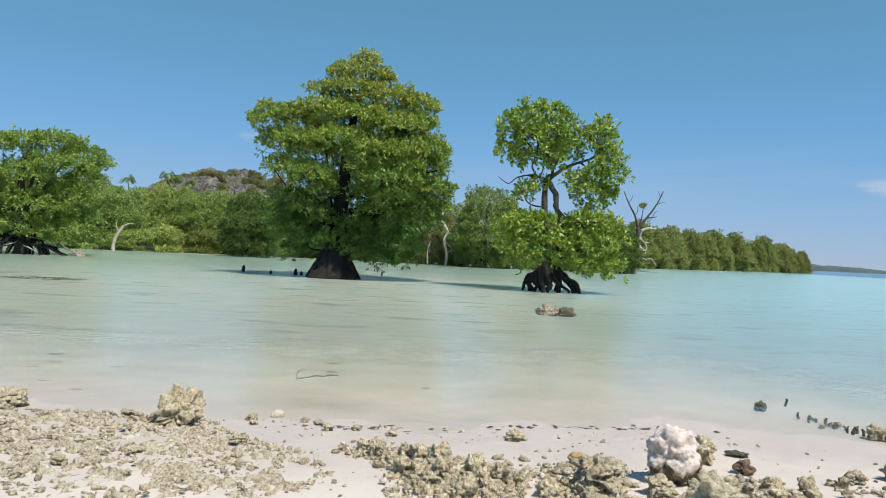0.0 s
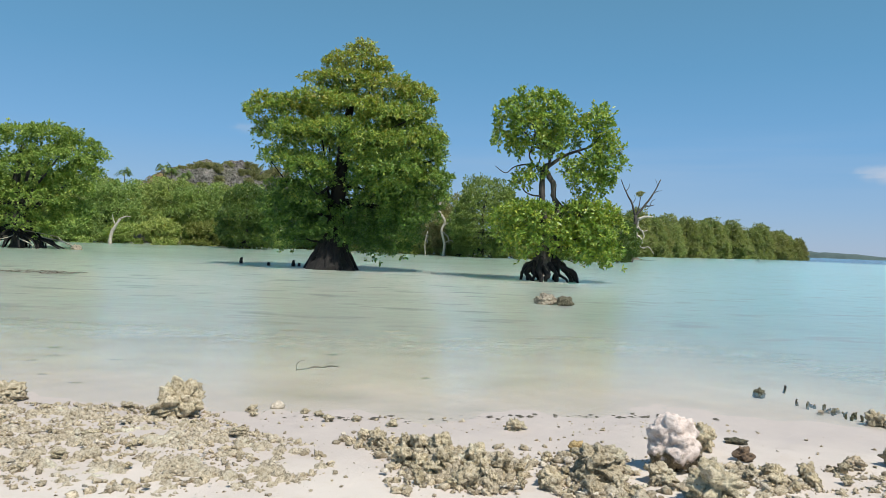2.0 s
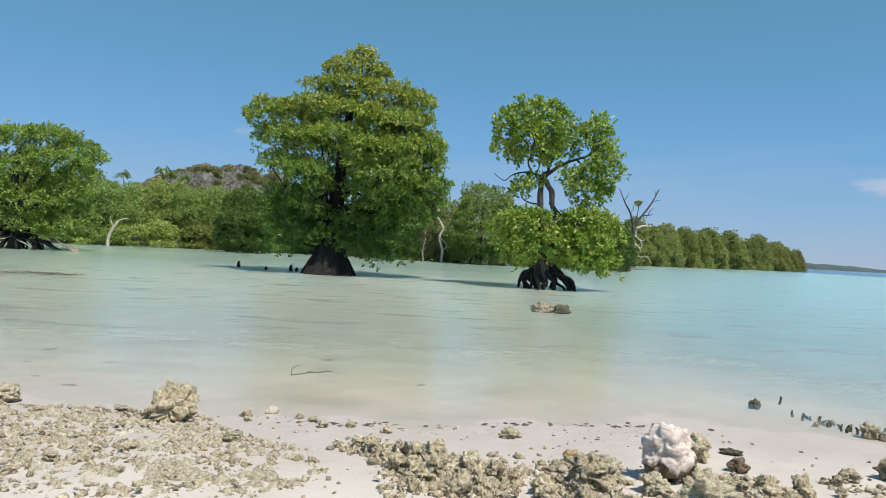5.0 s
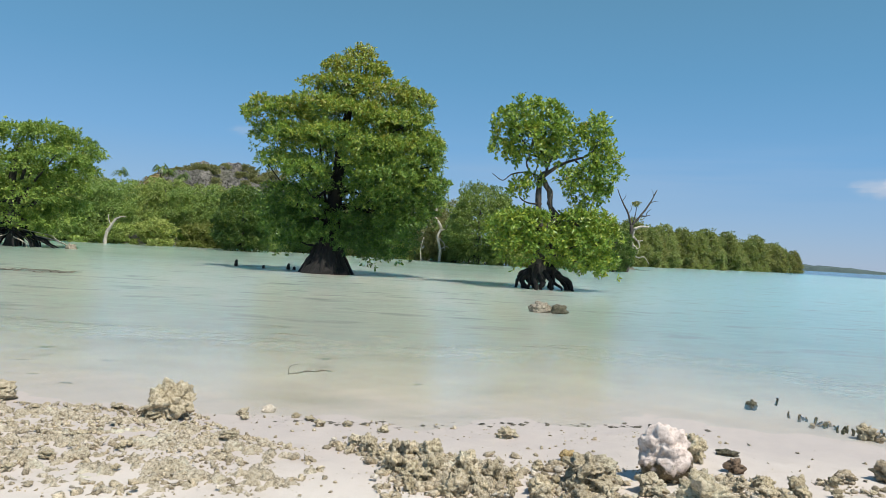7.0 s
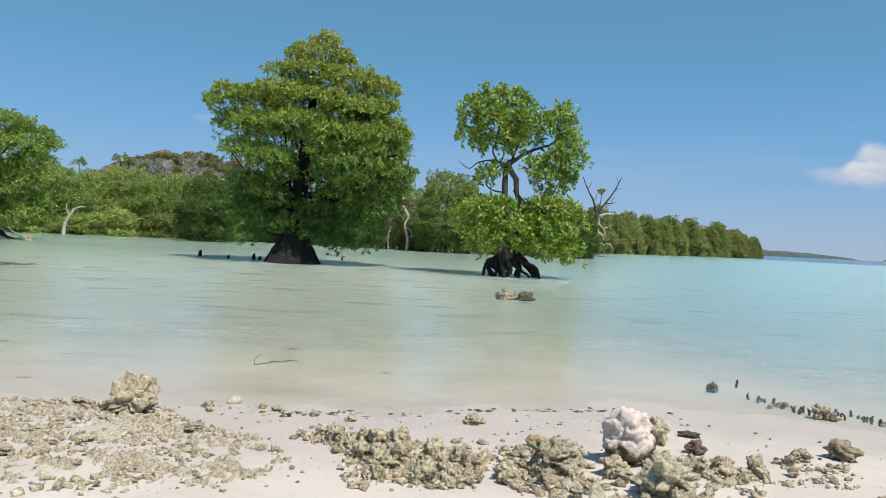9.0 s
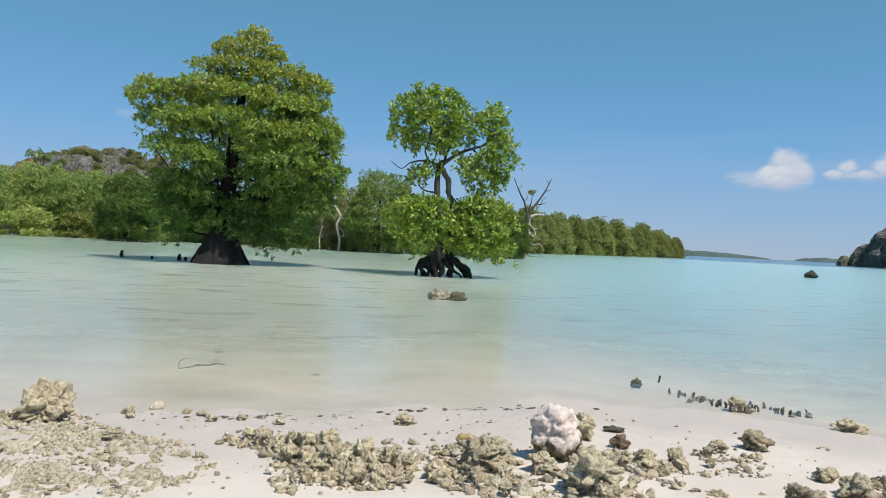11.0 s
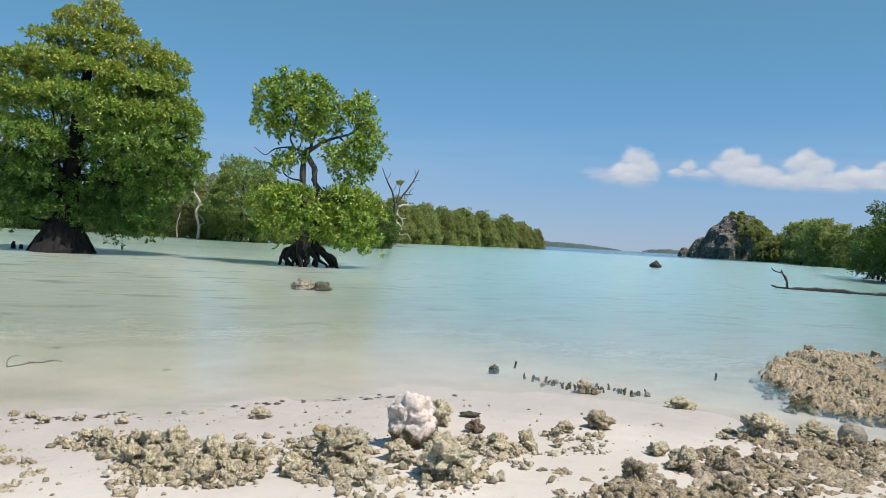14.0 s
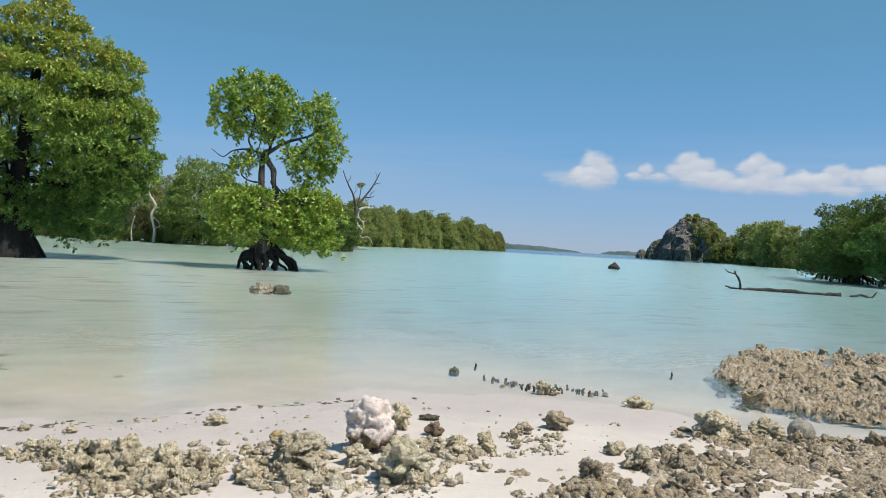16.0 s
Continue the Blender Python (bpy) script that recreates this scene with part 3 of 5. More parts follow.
BIG_CROWN = with_backs([
    (1.2, 0, 11.5, .7, .65, .55), (1.0, .1, 10.8, 1.35, 1.2, .5), (2.25, 0, 10.7, .55, .6, .35), (-.1, -.2, 10.8, .65, .6, .4),
    (-1.0, -.2, 9.8, .75, .7, .3), (.6, -.3, 9.8, 1.4, 1.4, .65), (2.4, -.2, 9.5, 1.7, 1.5, .65), (3.9, 0, 9.2, 1.15, 1.2, .6), (1.5, .8, 9.3, 2.2, 1.7, .8),
    (-3.6, -.2, 8.75, .7, .7, .32), (-3.65, -.3, 8.05, 1.0, 1.0, .5), (-2.3, -.6, 8.3, 1.0, 1.0, .45), (-.9, -.9, 8.6, 1.45, 1.3, .55), (.8, -1.2, 8.2, 1.7, 1.5, .6), (2.8, -1.2, 7.8, 1.6, 1.4, .6), (4.1, -.4, 8.2, .9, 1.1, .6),
    (-3.9, -.2, 6.95, .35, .5, .65), (-3.1, 0, 7.2, .85, .8, .5),
    (-1.8, -1.3, 6.9, 1.3, 1.2, .65), (.2, -1.9, 6.9, 1.5, 1.3, .65), (2.2, -2.0, 6.4, 1.6, 1.3, .65), (4.0, -1.0, 6.6, 1.4, 1.3, .65), (4.6, 0, 5.9, 1.0, 1.1, .6),
    (-2.0, -1.2, 5.4, 1.15, 1.1, .6), (-.9, -2.2, 5.1, 1.0, 1.0, .55), (2.9, -2.2, 5.0, 1.5, 1.2, .65), (4.6, -.8, 4.8, 1.1, 1.1, .55), (5.55, -.3, 5.05, .75, .55, .28),
    (-2.3, -.6, 3.9, 1.1, 1.1, .7), (-1.25, -1.2, 3.5, .9, .9, .6), (2.2, -1.1, 3.5, 1.1, 1.0, .65), (3.9, -.6, 3.5, 1.25, 1.1, .75), (4.6, -.4, 2.9, .7, .8, .7),
    (3.4, -1.7, 5.8, 1.1, 1.0, .55), (4.9, -.6, 7.1, .7, .8, .5), (5.1, -.5, 4.0, .75, .8, .5), (3.1, -1.9, 4.2, 1.0, .9, .55), (1.7, -2.3, 5.6, .9, .8, .5), (3.5, -1.0, 2.8, 1.0, .9, .6), (-3.0, -.5, 5.9, .5, .6, .4), (-2.9, -.6, 3.1, .7, .8, .6),
    (-.65, -1.7, 4.4, .6, .7, .45), (1.55, -1.6, 4.5, .7, .7, .5), (-.6, -.9, 2.9, .8, .6, .5), (1.3, -.9, 2.8, .8, .6, .5), (1.3, -.5, 1.5, .8, .8, .5), (2.5, -.3, 1.2, .8, .8, .55), (.1, -.8, 2.05, .7, .5, .4),
    (-2.2, -.6, 2.3, 1.1, 1.1, .8), (-1.1, -.7, 1.9, .9, .8, .5), (-2.4, -.4, 1.5, .8, .8, .5), (2.0, -.5, 1.9, .9, .8, .6), (3.3, -.6, 2.0, 1.0, 1.0, .8), (3.4, -.2, 1.2, .65, .7, .5)])
BIG_CROWN += [(.8, .2, 7.4, 2.4, 1.7, 1.9), (.8, 1.5, 4.2, 2.6, 1.2, 2.2), (.5, 1.2, 2.2, 1.6, .9, .7)]
big = thing("mangrove_tree", "large dense green mangrove with dark flared trunk in shallow water", "tree", (-5.46, 36.6, 0))
BIG_CROWN = [(x, y, z, a * 1.03, b * 1.05, c * .88) for x, y, z, a, b, c in BIG_CROWN]
cl, face = spray_tips(BIG_CROWN, 30, rng, .17, 1.0, .95, .14, .25)
v, t = rosettes(cl, face, 8, 0.165, 0.085, rng)
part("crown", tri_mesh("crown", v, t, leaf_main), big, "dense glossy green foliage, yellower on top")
v, t = tube([(0, 0, -.6), (0, 0, .1), (.02, 0, .7), (.06, 0, 1.35), (.15, 0, 2.3), (.3, .1, 5), (.6, 0, 8), (1.2, 0, 10.8)], (1.65, 1.3, .98, .72, .44, .34, .24, .06), 16, 0.07, rng)
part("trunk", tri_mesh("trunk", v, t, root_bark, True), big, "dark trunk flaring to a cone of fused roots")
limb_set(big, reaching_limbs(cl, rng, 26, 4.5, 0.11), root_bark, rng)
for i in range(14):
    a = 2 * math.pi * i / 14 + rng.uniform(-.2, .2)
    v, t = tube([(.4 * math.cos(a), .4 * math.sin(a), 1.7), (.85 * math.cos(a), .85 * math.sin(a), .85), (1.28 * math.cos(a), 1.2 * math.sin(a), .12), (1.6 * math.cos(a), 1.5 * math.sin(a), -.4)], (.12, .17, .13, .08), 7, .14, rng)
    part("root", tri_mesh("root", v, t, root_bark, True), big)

# open mangrove with stilt roots
rng = np.random.default_rng(12)
OPEN_TOP = [(-1.5, -.3, 8.0, 1.0, .9, .65), (-.5, .1, 8.2, 1.0, 1.0, .6), (.3, 0, 7.8, .6, .8, .6), (-2.15, 0, 7.4, .6, .8, .8), (-2.3, -.1, 6.6, .45, .6, .5), (-1.3, -.6, 7.0, .8, .7, .7), (-.3, -.7, 7.2, .8, .7, .6), (-1.5, .3, 6.3, .6, .7, .45),
            (-.2, -.4, 6.3, .55, .6, .4), (2.1, 0, 7.7, .6, .7, .5), (1.5, -.1, 7.3, .6, .7, .45), (2.4, .1, 7.1, .45, .6, .5), (2.5, -.2, 6.3, .6, .7, .5), (2.8, 0, 5.6, .55, .7, .6), (1.9, -.3, 5.6, .6, .7, .5), (.95, -.3, 5.25, .55, .6, .45),
            (1.6, -.2, 4.7, .75, .7, .55), (2.4, .1, 4.75, .5, .6, .45), (-1.35, -.2, 4.65, .5, .5, .35), (-.85, -.2, 5.05, .4, .45, .3), (.8, .6, 6.7, .5, .5, .3), (.2, .4, 6.9, .6, .6, .45)]
OPEN_LOW = with_backs([(-2.2, -.3, 2.6, .7, .8, .75), (-1.3, -.8, 3.0, .9, .9, .65), (-.5, -.9, 2.9, .8, .8, .6), (-1.1, -.7, 1.9, 1.1, .9, .65), (.1, -.9, 2.1, .7, .7, .6),
            (1.4, -.6, 3.3, .8, .8, .55), (2.3, -.3, 3.2, .75, .8, .55), (1.1, -1.0, 2.3, .7, .7, .55), (1.9, -.8, 2.2, .9, .8, .65), (2.8, -.2, 2.4, .65, .7, .65), (1.3, -.9, 1.45, .6, .6, .4), (2.2, -.6, 1.35, .7, .7, .45), (2.9, -.3, 1.3, .5, .6, .5)])
open_tree = thing("mangrove_tree", "open-crowned bright green mangrove on black stilt roots in shallow water", "tree", (5.35, 32.7, 0))
top_cl, top_face = spray_tips(OPEN_TOP, 20, rng, .14, .8, .7, .6, .3)
low_cl, low_face = spray_tips(OPEN_LOW, 20, rng, .15, .9, .8, .35, .25)
v, t = rosettes(np.vstack([top_cl, low_cl]), np.vstack([top_face, low_face]), 7, 0.195, 0.11, rng, 1.1)
part("crown", tri_mesh("crown", v, t, leaf_bright), open_tree, "loose clumps of bright yellowish green leaves")
v, t = tube([(-.2, 0, .3), (-.25, 0, .9), (-.25, 0, 1.7), (.2, 0, 3.0), (.5, .05, 3.6)], (.30, .46, .26, .24, .18), 12, .12, rng)
part("trunk", tri_mesh("trunk", v, t, bark, True), open_tree, "short dark leaning trunk")
limb_set(open_tree, [
    ([(-.15, 0, 2.2), (-.35, -.05, 3.2), (-.45, -.1, 4.2), (-.4, 0, 5.3), (-.1, .1, 5.7), (-.7, .2, 7.2)], 0.21, 0.05),
    ([(.55, 0, 3.4), (.1, -.2, 3.9), (.06, -.2, 4.5), (-.2, -.15, 5.0), (-.3, 0, 5.3)], 0.15, 0.11),
    ([(-.3, 0, 5.3), (.5, .1, 5.9), (1.2, .1, 6.2), (1.9, 0, 6.5), (2.3, 0, 7.2)], 0.094, 0.029),
    ([(1.2, .1, 6.2), (1.7, -.1, 5.7), (2.4, 0, 5.6)], 0.058, 0.022),
    ([(-.4, 0, 5.3), (-1.1, -.1, 5.45), (-1.8, -.2, 5.3), (-2.2, -.2, 5.0), (-2.7, -.2, 5.3)], 0.050, 0.014),
    ([(-.9, -.1, 5.4), (-1.1, 0, 5.9), (-1.0, 0, 6.3), (-1.5, 0, 7.2)], 0.050, 0.022),
    ([(-.3, -.1, 4.0), (-.9, -.2, 4.0), (-1.3, -.2, 4.2), (-1.4, -.2, 4.5)], 0.050, 0.022),
    ([(-.1, .1, 5.8), (.3, 0, 6.8), (.2, 0, 7.8)], 0.072, 0.022),
    ([(.5, .05, 3.5), (1.2, 0, 3.3), (2.0, -.1, 2.6), (2.9, -.2, 1.7)], 0.101, 0.022),
    ([(0, 0, 2.4), (-.8, -.1, 2.6), (-1.7, -.1, 2.5)], 0.086, 0.022),
    ([(-.1, 0, 1.6), (.8, -.3, 1.6), (1.6, -.6, 1.3), (2.3, -.7, 1.2)], 0.058, 0.014)], bark, rng)
for tip in rng.choice(len(top_cl), 10, replace=False):
    b, a = top_cl[tip], np.array((-.5, .1, 6.2) if top_cl[tip][0] < .5 else (1.7, 0, 6.2))
    v, t = tube([a, a * .6 + b * .4 + rng.normal(0, .12, 3), a * .2 + b * .8 + rng.normal(0, .1, 3), b], (.035, .022, .01), 6, .1, rng)
    part("limb", tri_mesh("limb", v, t, bark, True), open_tree)
limb_set(open_tree, reaching_limbs(low_cl, rng, 8, 2.2, .07), bark, rng)
for i in range(16):
    a = 2 * math.pi * (i + rng.uniform(-.35, .35)) / 16
    reach, w = rng.uniform(.8, 1.3) + (.25 if abs(math.sin(a)) < .5 and math.cos(a) > 0 else 0), rng.uniform(.06, .105)
    x1, y1, kx = math.cos(a) * reach, math.sin(a) * reach * .8, rng.normal(0, .20)
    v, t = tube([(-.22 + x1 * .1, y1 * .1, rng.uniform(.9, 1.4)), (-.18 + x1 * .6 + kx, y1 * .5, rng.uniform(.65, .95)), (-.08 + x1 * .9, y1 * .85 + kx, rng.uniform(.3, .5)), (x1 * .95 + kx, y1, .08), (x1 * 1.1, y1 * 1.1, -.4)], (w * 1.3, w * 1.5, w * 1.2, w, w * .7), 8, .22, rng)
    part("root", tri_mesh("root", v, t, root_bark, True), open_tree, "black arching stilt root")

# wide mangrove at the lagoon's edge
rng = np.random.default_rng(13)
WIDE_CROWN = [(2.07, 9.08, 2.05, 1.00), (0.00, 8.81, 2.05, 1.00), (-2.07, 8.46, 1.88, 1.20), (3.91, 8.01, 1.80, 1.20), (5.35, 7.65, 0.94, 0.50), (2.23, 7.12, 2.91, 1.60), (4.23, 6.23, 1.45, 1.20),
              (-0.16, 6.05, 2.56, 2.00), (3.03, 4.81, 2.14, 1.70), (0.64, 3.92, 2.56, 2.00), (3.99, 3.38, 1.03, 1.20), (3.19, 2.49, 1.45, 1.40), (0.96, 1.87, 1.97, 1.10),
              (-0.47, 2.49, 1.97, 1.70), (-2.87, 4.81, 2.22, 3.00), (-4.46, 6.76, 1.71, 2.00), (-4.39, 3.56, 1.88, 2.00)]
wide = thing("mangrove_tree", "wide rounded green mangrove with tangled roots at the water's edge", "tree", (-32.3, 53.9, 0), 31)
WIDE_PADS = [(x + k * .35, y, z - .25 * abs(k), a * .8, a * .62, h * .5) for x, z, a, h in WIDE_CROWN for k, y in ((0, 0), (1, -a * .55), (-1, a * .55))]
cl, face = spray_tips(WIDE_PADS, 12, rng, .22, 1.5, .9, .1, .2)
v, t = rosettes(cl, face, 8, 0.24, 0.13, rng)
part("crown", tri_mesh("crown", v, t, leaf_wide), wide, "rounded layered green foliage")
v, t = tube([(0, 0, -.5), (.1, 0, 1.5), (-.3, 0, 4), (.2, 0, 8)], (.6, .45, .35, .12), 10, .1, rng)
part("trunk", tri_mesh("trunk", v, t, bark, True), wide)
limb_set(wide, reaching_limbs(cl, rng, 22, 3.2, .16), bark, rng)
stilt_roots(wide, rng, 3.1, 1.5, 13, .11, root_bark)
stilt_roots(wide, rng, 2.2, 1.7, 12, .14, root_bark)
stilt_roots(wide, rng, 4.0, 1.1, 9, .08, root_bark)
stilt_roots(wide, rng, 4.3, 1.3, 9, .05, pale_bark)


def shore_mangrove(name, seed, half, height, leaf, material_bark, label, leaves=300, size=0.27, low=0.08, roots=6, form="lobed"):
    """A tree of the far shores: several lobes on a short stem with stilt roots."""
    r = np.random.default_rng(seed)
    tree = thing(name, label, "tree", (0, 0, 0))
    blobs = []
    for i in range(13):
        f = (i + 0.5) / 13
        z = height * (low + (0.95 - low) * f)
        w = half * math.sqrt(max(0.34, 1 - ((f - 0.38) / 0.70) ** 2))
        if form == "cone":
            w = half * (0.38 + 0.62 * (1 - f) ** 0.7)
            blobs.append((r.uniform(-0.25, 0.25) * w, z, w * 0.75, height * 0.10))
            continue
        if form == "round":
            w = half * math.sqrt(max(0.16, 1 - ((f - 0.42) / 0.62) ** 2))
            blobs.append((r.uniform(-0.2, 0.2) * w, z * 0.95, w * 0.82, height * 0.12))
            continue
        for k in range(2):
            blobs.append((r.uniform(-0.75, 0.75) * w, (z + r.uniform(-.04, .04) * height) * 0.93, w * r.uniform(0.26, 0.44), height * r.uniform(0.07, 0.12)))
    pads = [(x, r.uniform(-.45, .45) * a if form != "lobed" else r.uniform(-.6, .6) * half * .7, z, a, a * .9, h) for x, z, a, h in blobs]
    c, f = spray_tips(pads, leaves / (half * height), r, half * .05, half * .35, .8, .3, .2)
    vv, tt = rosettes(c, f, 7, size, size * .5, r, 1.1, .3)
    part("crown", tri_mesh("crown", vv, tt, leaf), tree)
    vv, tt = tube([(0, 0, -.5), (r.uniform(-.2, .2), 0, height * .25), (r.uniform(-.4, .4), .1, height * .55), (r.uniform(-.4, .4), 0, height * .85)], (.028 * height, .022 * height, .016 * height, .05), 8, .1, r)
    part("trunk", tri_mesh("trunk", vv, tt, material_bark, True), tree)
    limb_set(tree, reaching_limbs(c, r, 7, height * .3, .011 * height), material_bark, r, 6)
    stilt_roots(tree, r, half * .35, height * .13, roots, .012 * height, root_bark)
    return tree


def plant(model, spots, group, seed):
    """The model at the first spot and its copies at the others: x, y, scale."""
    r = np.random.default_rng(seed)
    for i, (x, y, s) in enumerate(spots):
        m = pose(x, y, 0, 0, 0, r.uniform(0, 360)) @ Matrix.Diagonal((s * r.uniform(.9, 1.1), s * r.uniform(.9, 1.1), s, 1))
        if i == 0:
            tagged(model, group=group)
            first = (model, m)
        else:
            copy_thing(model, m)
    first[0].matrix_basis = first[1]


GREEN_LABEL = "bushy green mangrove on the far lagoon shore"
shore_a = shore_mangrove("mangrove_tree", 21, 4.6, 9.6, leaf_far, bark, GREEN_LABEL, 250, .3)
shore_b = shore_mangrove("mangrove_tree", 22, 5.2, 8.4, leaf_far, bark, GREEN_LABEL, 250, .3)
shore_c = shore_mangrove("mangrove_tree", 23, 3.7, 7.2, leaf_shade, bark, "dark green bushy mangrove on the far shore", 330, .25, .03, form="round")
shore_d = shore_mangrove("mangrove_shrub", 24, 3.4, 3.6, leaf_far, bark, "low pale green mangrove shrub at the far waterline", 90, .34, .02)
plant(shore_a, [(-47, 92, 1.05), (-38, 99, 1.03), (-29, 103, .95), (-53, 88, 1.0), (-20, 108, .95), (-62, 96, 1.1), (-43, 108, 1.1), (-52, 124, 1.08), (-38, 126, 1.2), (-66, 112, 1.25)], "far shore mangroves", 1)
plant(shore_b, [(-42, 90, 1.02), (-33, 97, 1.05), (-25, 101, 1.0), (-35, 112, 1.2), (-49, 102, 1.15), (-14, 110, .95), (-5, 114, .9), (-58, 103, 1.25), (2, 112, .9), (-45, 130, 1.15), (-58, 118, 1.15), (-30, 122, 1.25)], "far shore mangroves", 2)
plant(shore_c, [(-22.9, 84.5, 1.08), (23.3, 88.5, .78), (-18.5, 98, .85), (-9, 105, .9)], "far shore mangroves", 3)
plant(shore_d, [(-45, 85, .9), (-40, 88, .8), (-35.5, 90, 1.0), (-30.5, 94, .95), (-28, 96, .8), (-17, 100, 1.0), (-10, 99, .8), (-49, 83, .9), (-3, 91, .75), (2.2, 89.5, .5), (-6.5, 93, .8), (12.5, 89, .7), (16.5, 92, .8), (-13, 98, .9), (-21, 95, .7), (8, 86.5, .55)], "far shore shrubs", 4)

scrub = shore_mangrove("scrub_tree", 25, 4.2, 8.2, leaf_grey, pale_bark, "dull grey-green scrub tree with pale bare stems", 300, .25, .03, 3, form="round")
plant(scrub, [(-1.5, 93, 1.05), (-5.5, 96, 1.05), (2.6, 96, 1.0), (-9.5, 98, 1.0)], "grey scrub trees", 5)
mid_leaf = leaf_material("olive_mangrove_leaf", (0.105, 0.175, 0.042), (0.21, 0.29, 0.068), (0.37, 0.42, 0.10), 0.04)
mid_a = shore_mangrove("mangrove_tree", 26, 5.0, 9.6, mid_leaf, bark, "dense green mangrove behind the open lagoon trees", 560, .25, .05, form="round")
plant(mid_a, [(5.9, 87, 1.05), (13.5, 92, .8)], "mangroves behind the lagoon", 6)
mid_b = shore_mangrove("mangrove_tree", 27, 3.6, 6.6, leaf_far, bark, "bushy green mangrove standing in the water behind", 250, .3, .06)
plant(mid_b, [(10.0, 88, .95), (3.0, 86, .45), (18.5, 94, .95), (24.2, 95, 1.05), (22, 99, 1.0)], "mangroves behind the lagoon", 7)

head_a = shore_mangrove("headland_tree", 28, 5.0, 10.4, leaf_pine, bark, "feathery olive-green tree on the low headland", 90, .68, .02, 4, form="cone")
head_b = shore_mangrove("headland_tree", 29, 4.4, 9.4, leaf_pine, bark, "olive-green shore tree on the low headland", 90, .68, .02, 4, form="cone")
spots_a, spots_b = [], []
rng = np.random.default_rng(5)
for i in range(44):
    f = i / 43
    x, y = 34 + 141 * f ** 1.15, 163 + 166 * f ** 1.15
    s = np.interp(f, (0, .35, .7, .9, 1), (1.08, 1.12, 1.2, 1.1, .8)) * rng.uniform(.88, 1.08)
    (spots_a if i % 2 else spots_b).append((x + rng.uniform(-2, 2), y + rng.uniform(-2, 2), s))
    if i % 2:
        spots_b.append((x - 7 + rng.uniform(-3, 3), y + 9 + rng.uniform(-3, 3), s * 1.06))
plant(head_a, spots_a, "headland trees", 8)
plant(head_b, spots_b, "headland trees", 9)


# palms over the shore scrub
def palm(seed, height, leaf=leaf_shade, label="slim coconut palm rising over the far scrub"):
    r = np.random.default_rng(seed)
    tree = thing("palm_tree", label, "tree", (0, 0, 0), group="far palms")
    vv, tt = tube([(0, 0, -.3), (.2, 0, height * .4), (.1, 0, height)], (.22, .16, .04), 7, .05, r)
    part("trunk", tri_mesh("trunk", vv, tt, grey_wood, True), tree)
    for i in range(12):
        a, ln, up = 2 * math.pi * i / 12 + r.uniform(-.3, .3), r.uniform(1.0, 1.9), r.uniform(-.1, 1.2)
        mids = smooth_path([(.1, 0, height), (.1 + math.cos(a) * ln * .5, math.sin(a) * ln * .5, height + up), (.1 + math.cos(a) * ln, math.sin(a) * ln, height + up * .3 - ln * .35)], 10)
        side = np.array([-math.sin(a), math.cos(a), 0])
        pieces = []
        for k in range(1, len(mids) - 1):
            w = .38 * math.sin(math.pi * (k + 1) / (len(mids) + 1)) + .1
            for sgn in (-1, 1):
                tip = mids[k] + side * sgn * w + (mids[k + 1] - mids[k]) * 1.3 - np.array([0, 0, .35 * w])
                pieces.append((np.array([mids[k] + (0, 0, .03), mids[k] * .35 + mids[k + 1] * .65, tip]), np.array([[0, 1, 2]])))
        vv, tt = joined(pieces)
        part("frond", tri_mesh("frond", vv, tt, leaf), tree)
    return tree


palm_model = palm(31, 11.6)
plant(palm_model, [(-53.3, 118.4, .98), (-47.6, 120.6, 1.09), (-46.3, 121.2, 1.06), (-44.6, 123, 1.0), (-4.5, 108, .72)], "far palms", 10)
dry_palm = palm(32, 10.2, leaf_dry, "coconut palm with drooping dry brown fronds over the far scrub")
plant(dry_palm, [(-49.2, 119.6, 1.0), (-48.3, 120.2, 1.05)], "far palms", 11)


# bare pale trunks
def bare_tree(label, at, limbs, material, tuft=None):
    r = np.random.default_rng(int(abs(at[0]) * 10))
    tree = thing("dead_tree", label, "tree", at)
    v0, t0 = tube(limbs[0][0], (limbs[0][1], limbs[0][2]), 8, .12, r)
    part("trunk", tri_mesh("trunk", v0, t0, material, True), tree)
    limb_set(tree, limbs[1:], material, r, 6)
    if tuft:
        c = np.array(tuft[0]) + r.normal(0, 1, (14, 3)) * np.array(tuft[1])
        vv, tt = clump_leaves(c, .3, 40, .22, .12, r)
        part("leaf_tuft", tri_mesh("leaf_tuft", vv, tt, leaf_grey), tree)
    return tree


bare_tree("leaning bleached bare trunk at the far waterline", (-38.3, 82, 0),
          [([(0, 0, -.3), (.1, 0, 1.1), (.6, 0, 2.2), (1.1, 0, 3.0)], .22, .14), ([(.6, 0, 2.2), (.3, 0, 2.9), (.2, 0, 3.5)], .08, .03), ([(1.1, 0, 3.0), (1.7, .1, 3.3), (2.3, 0, 3.3)], .11, .04)], pale_bark)
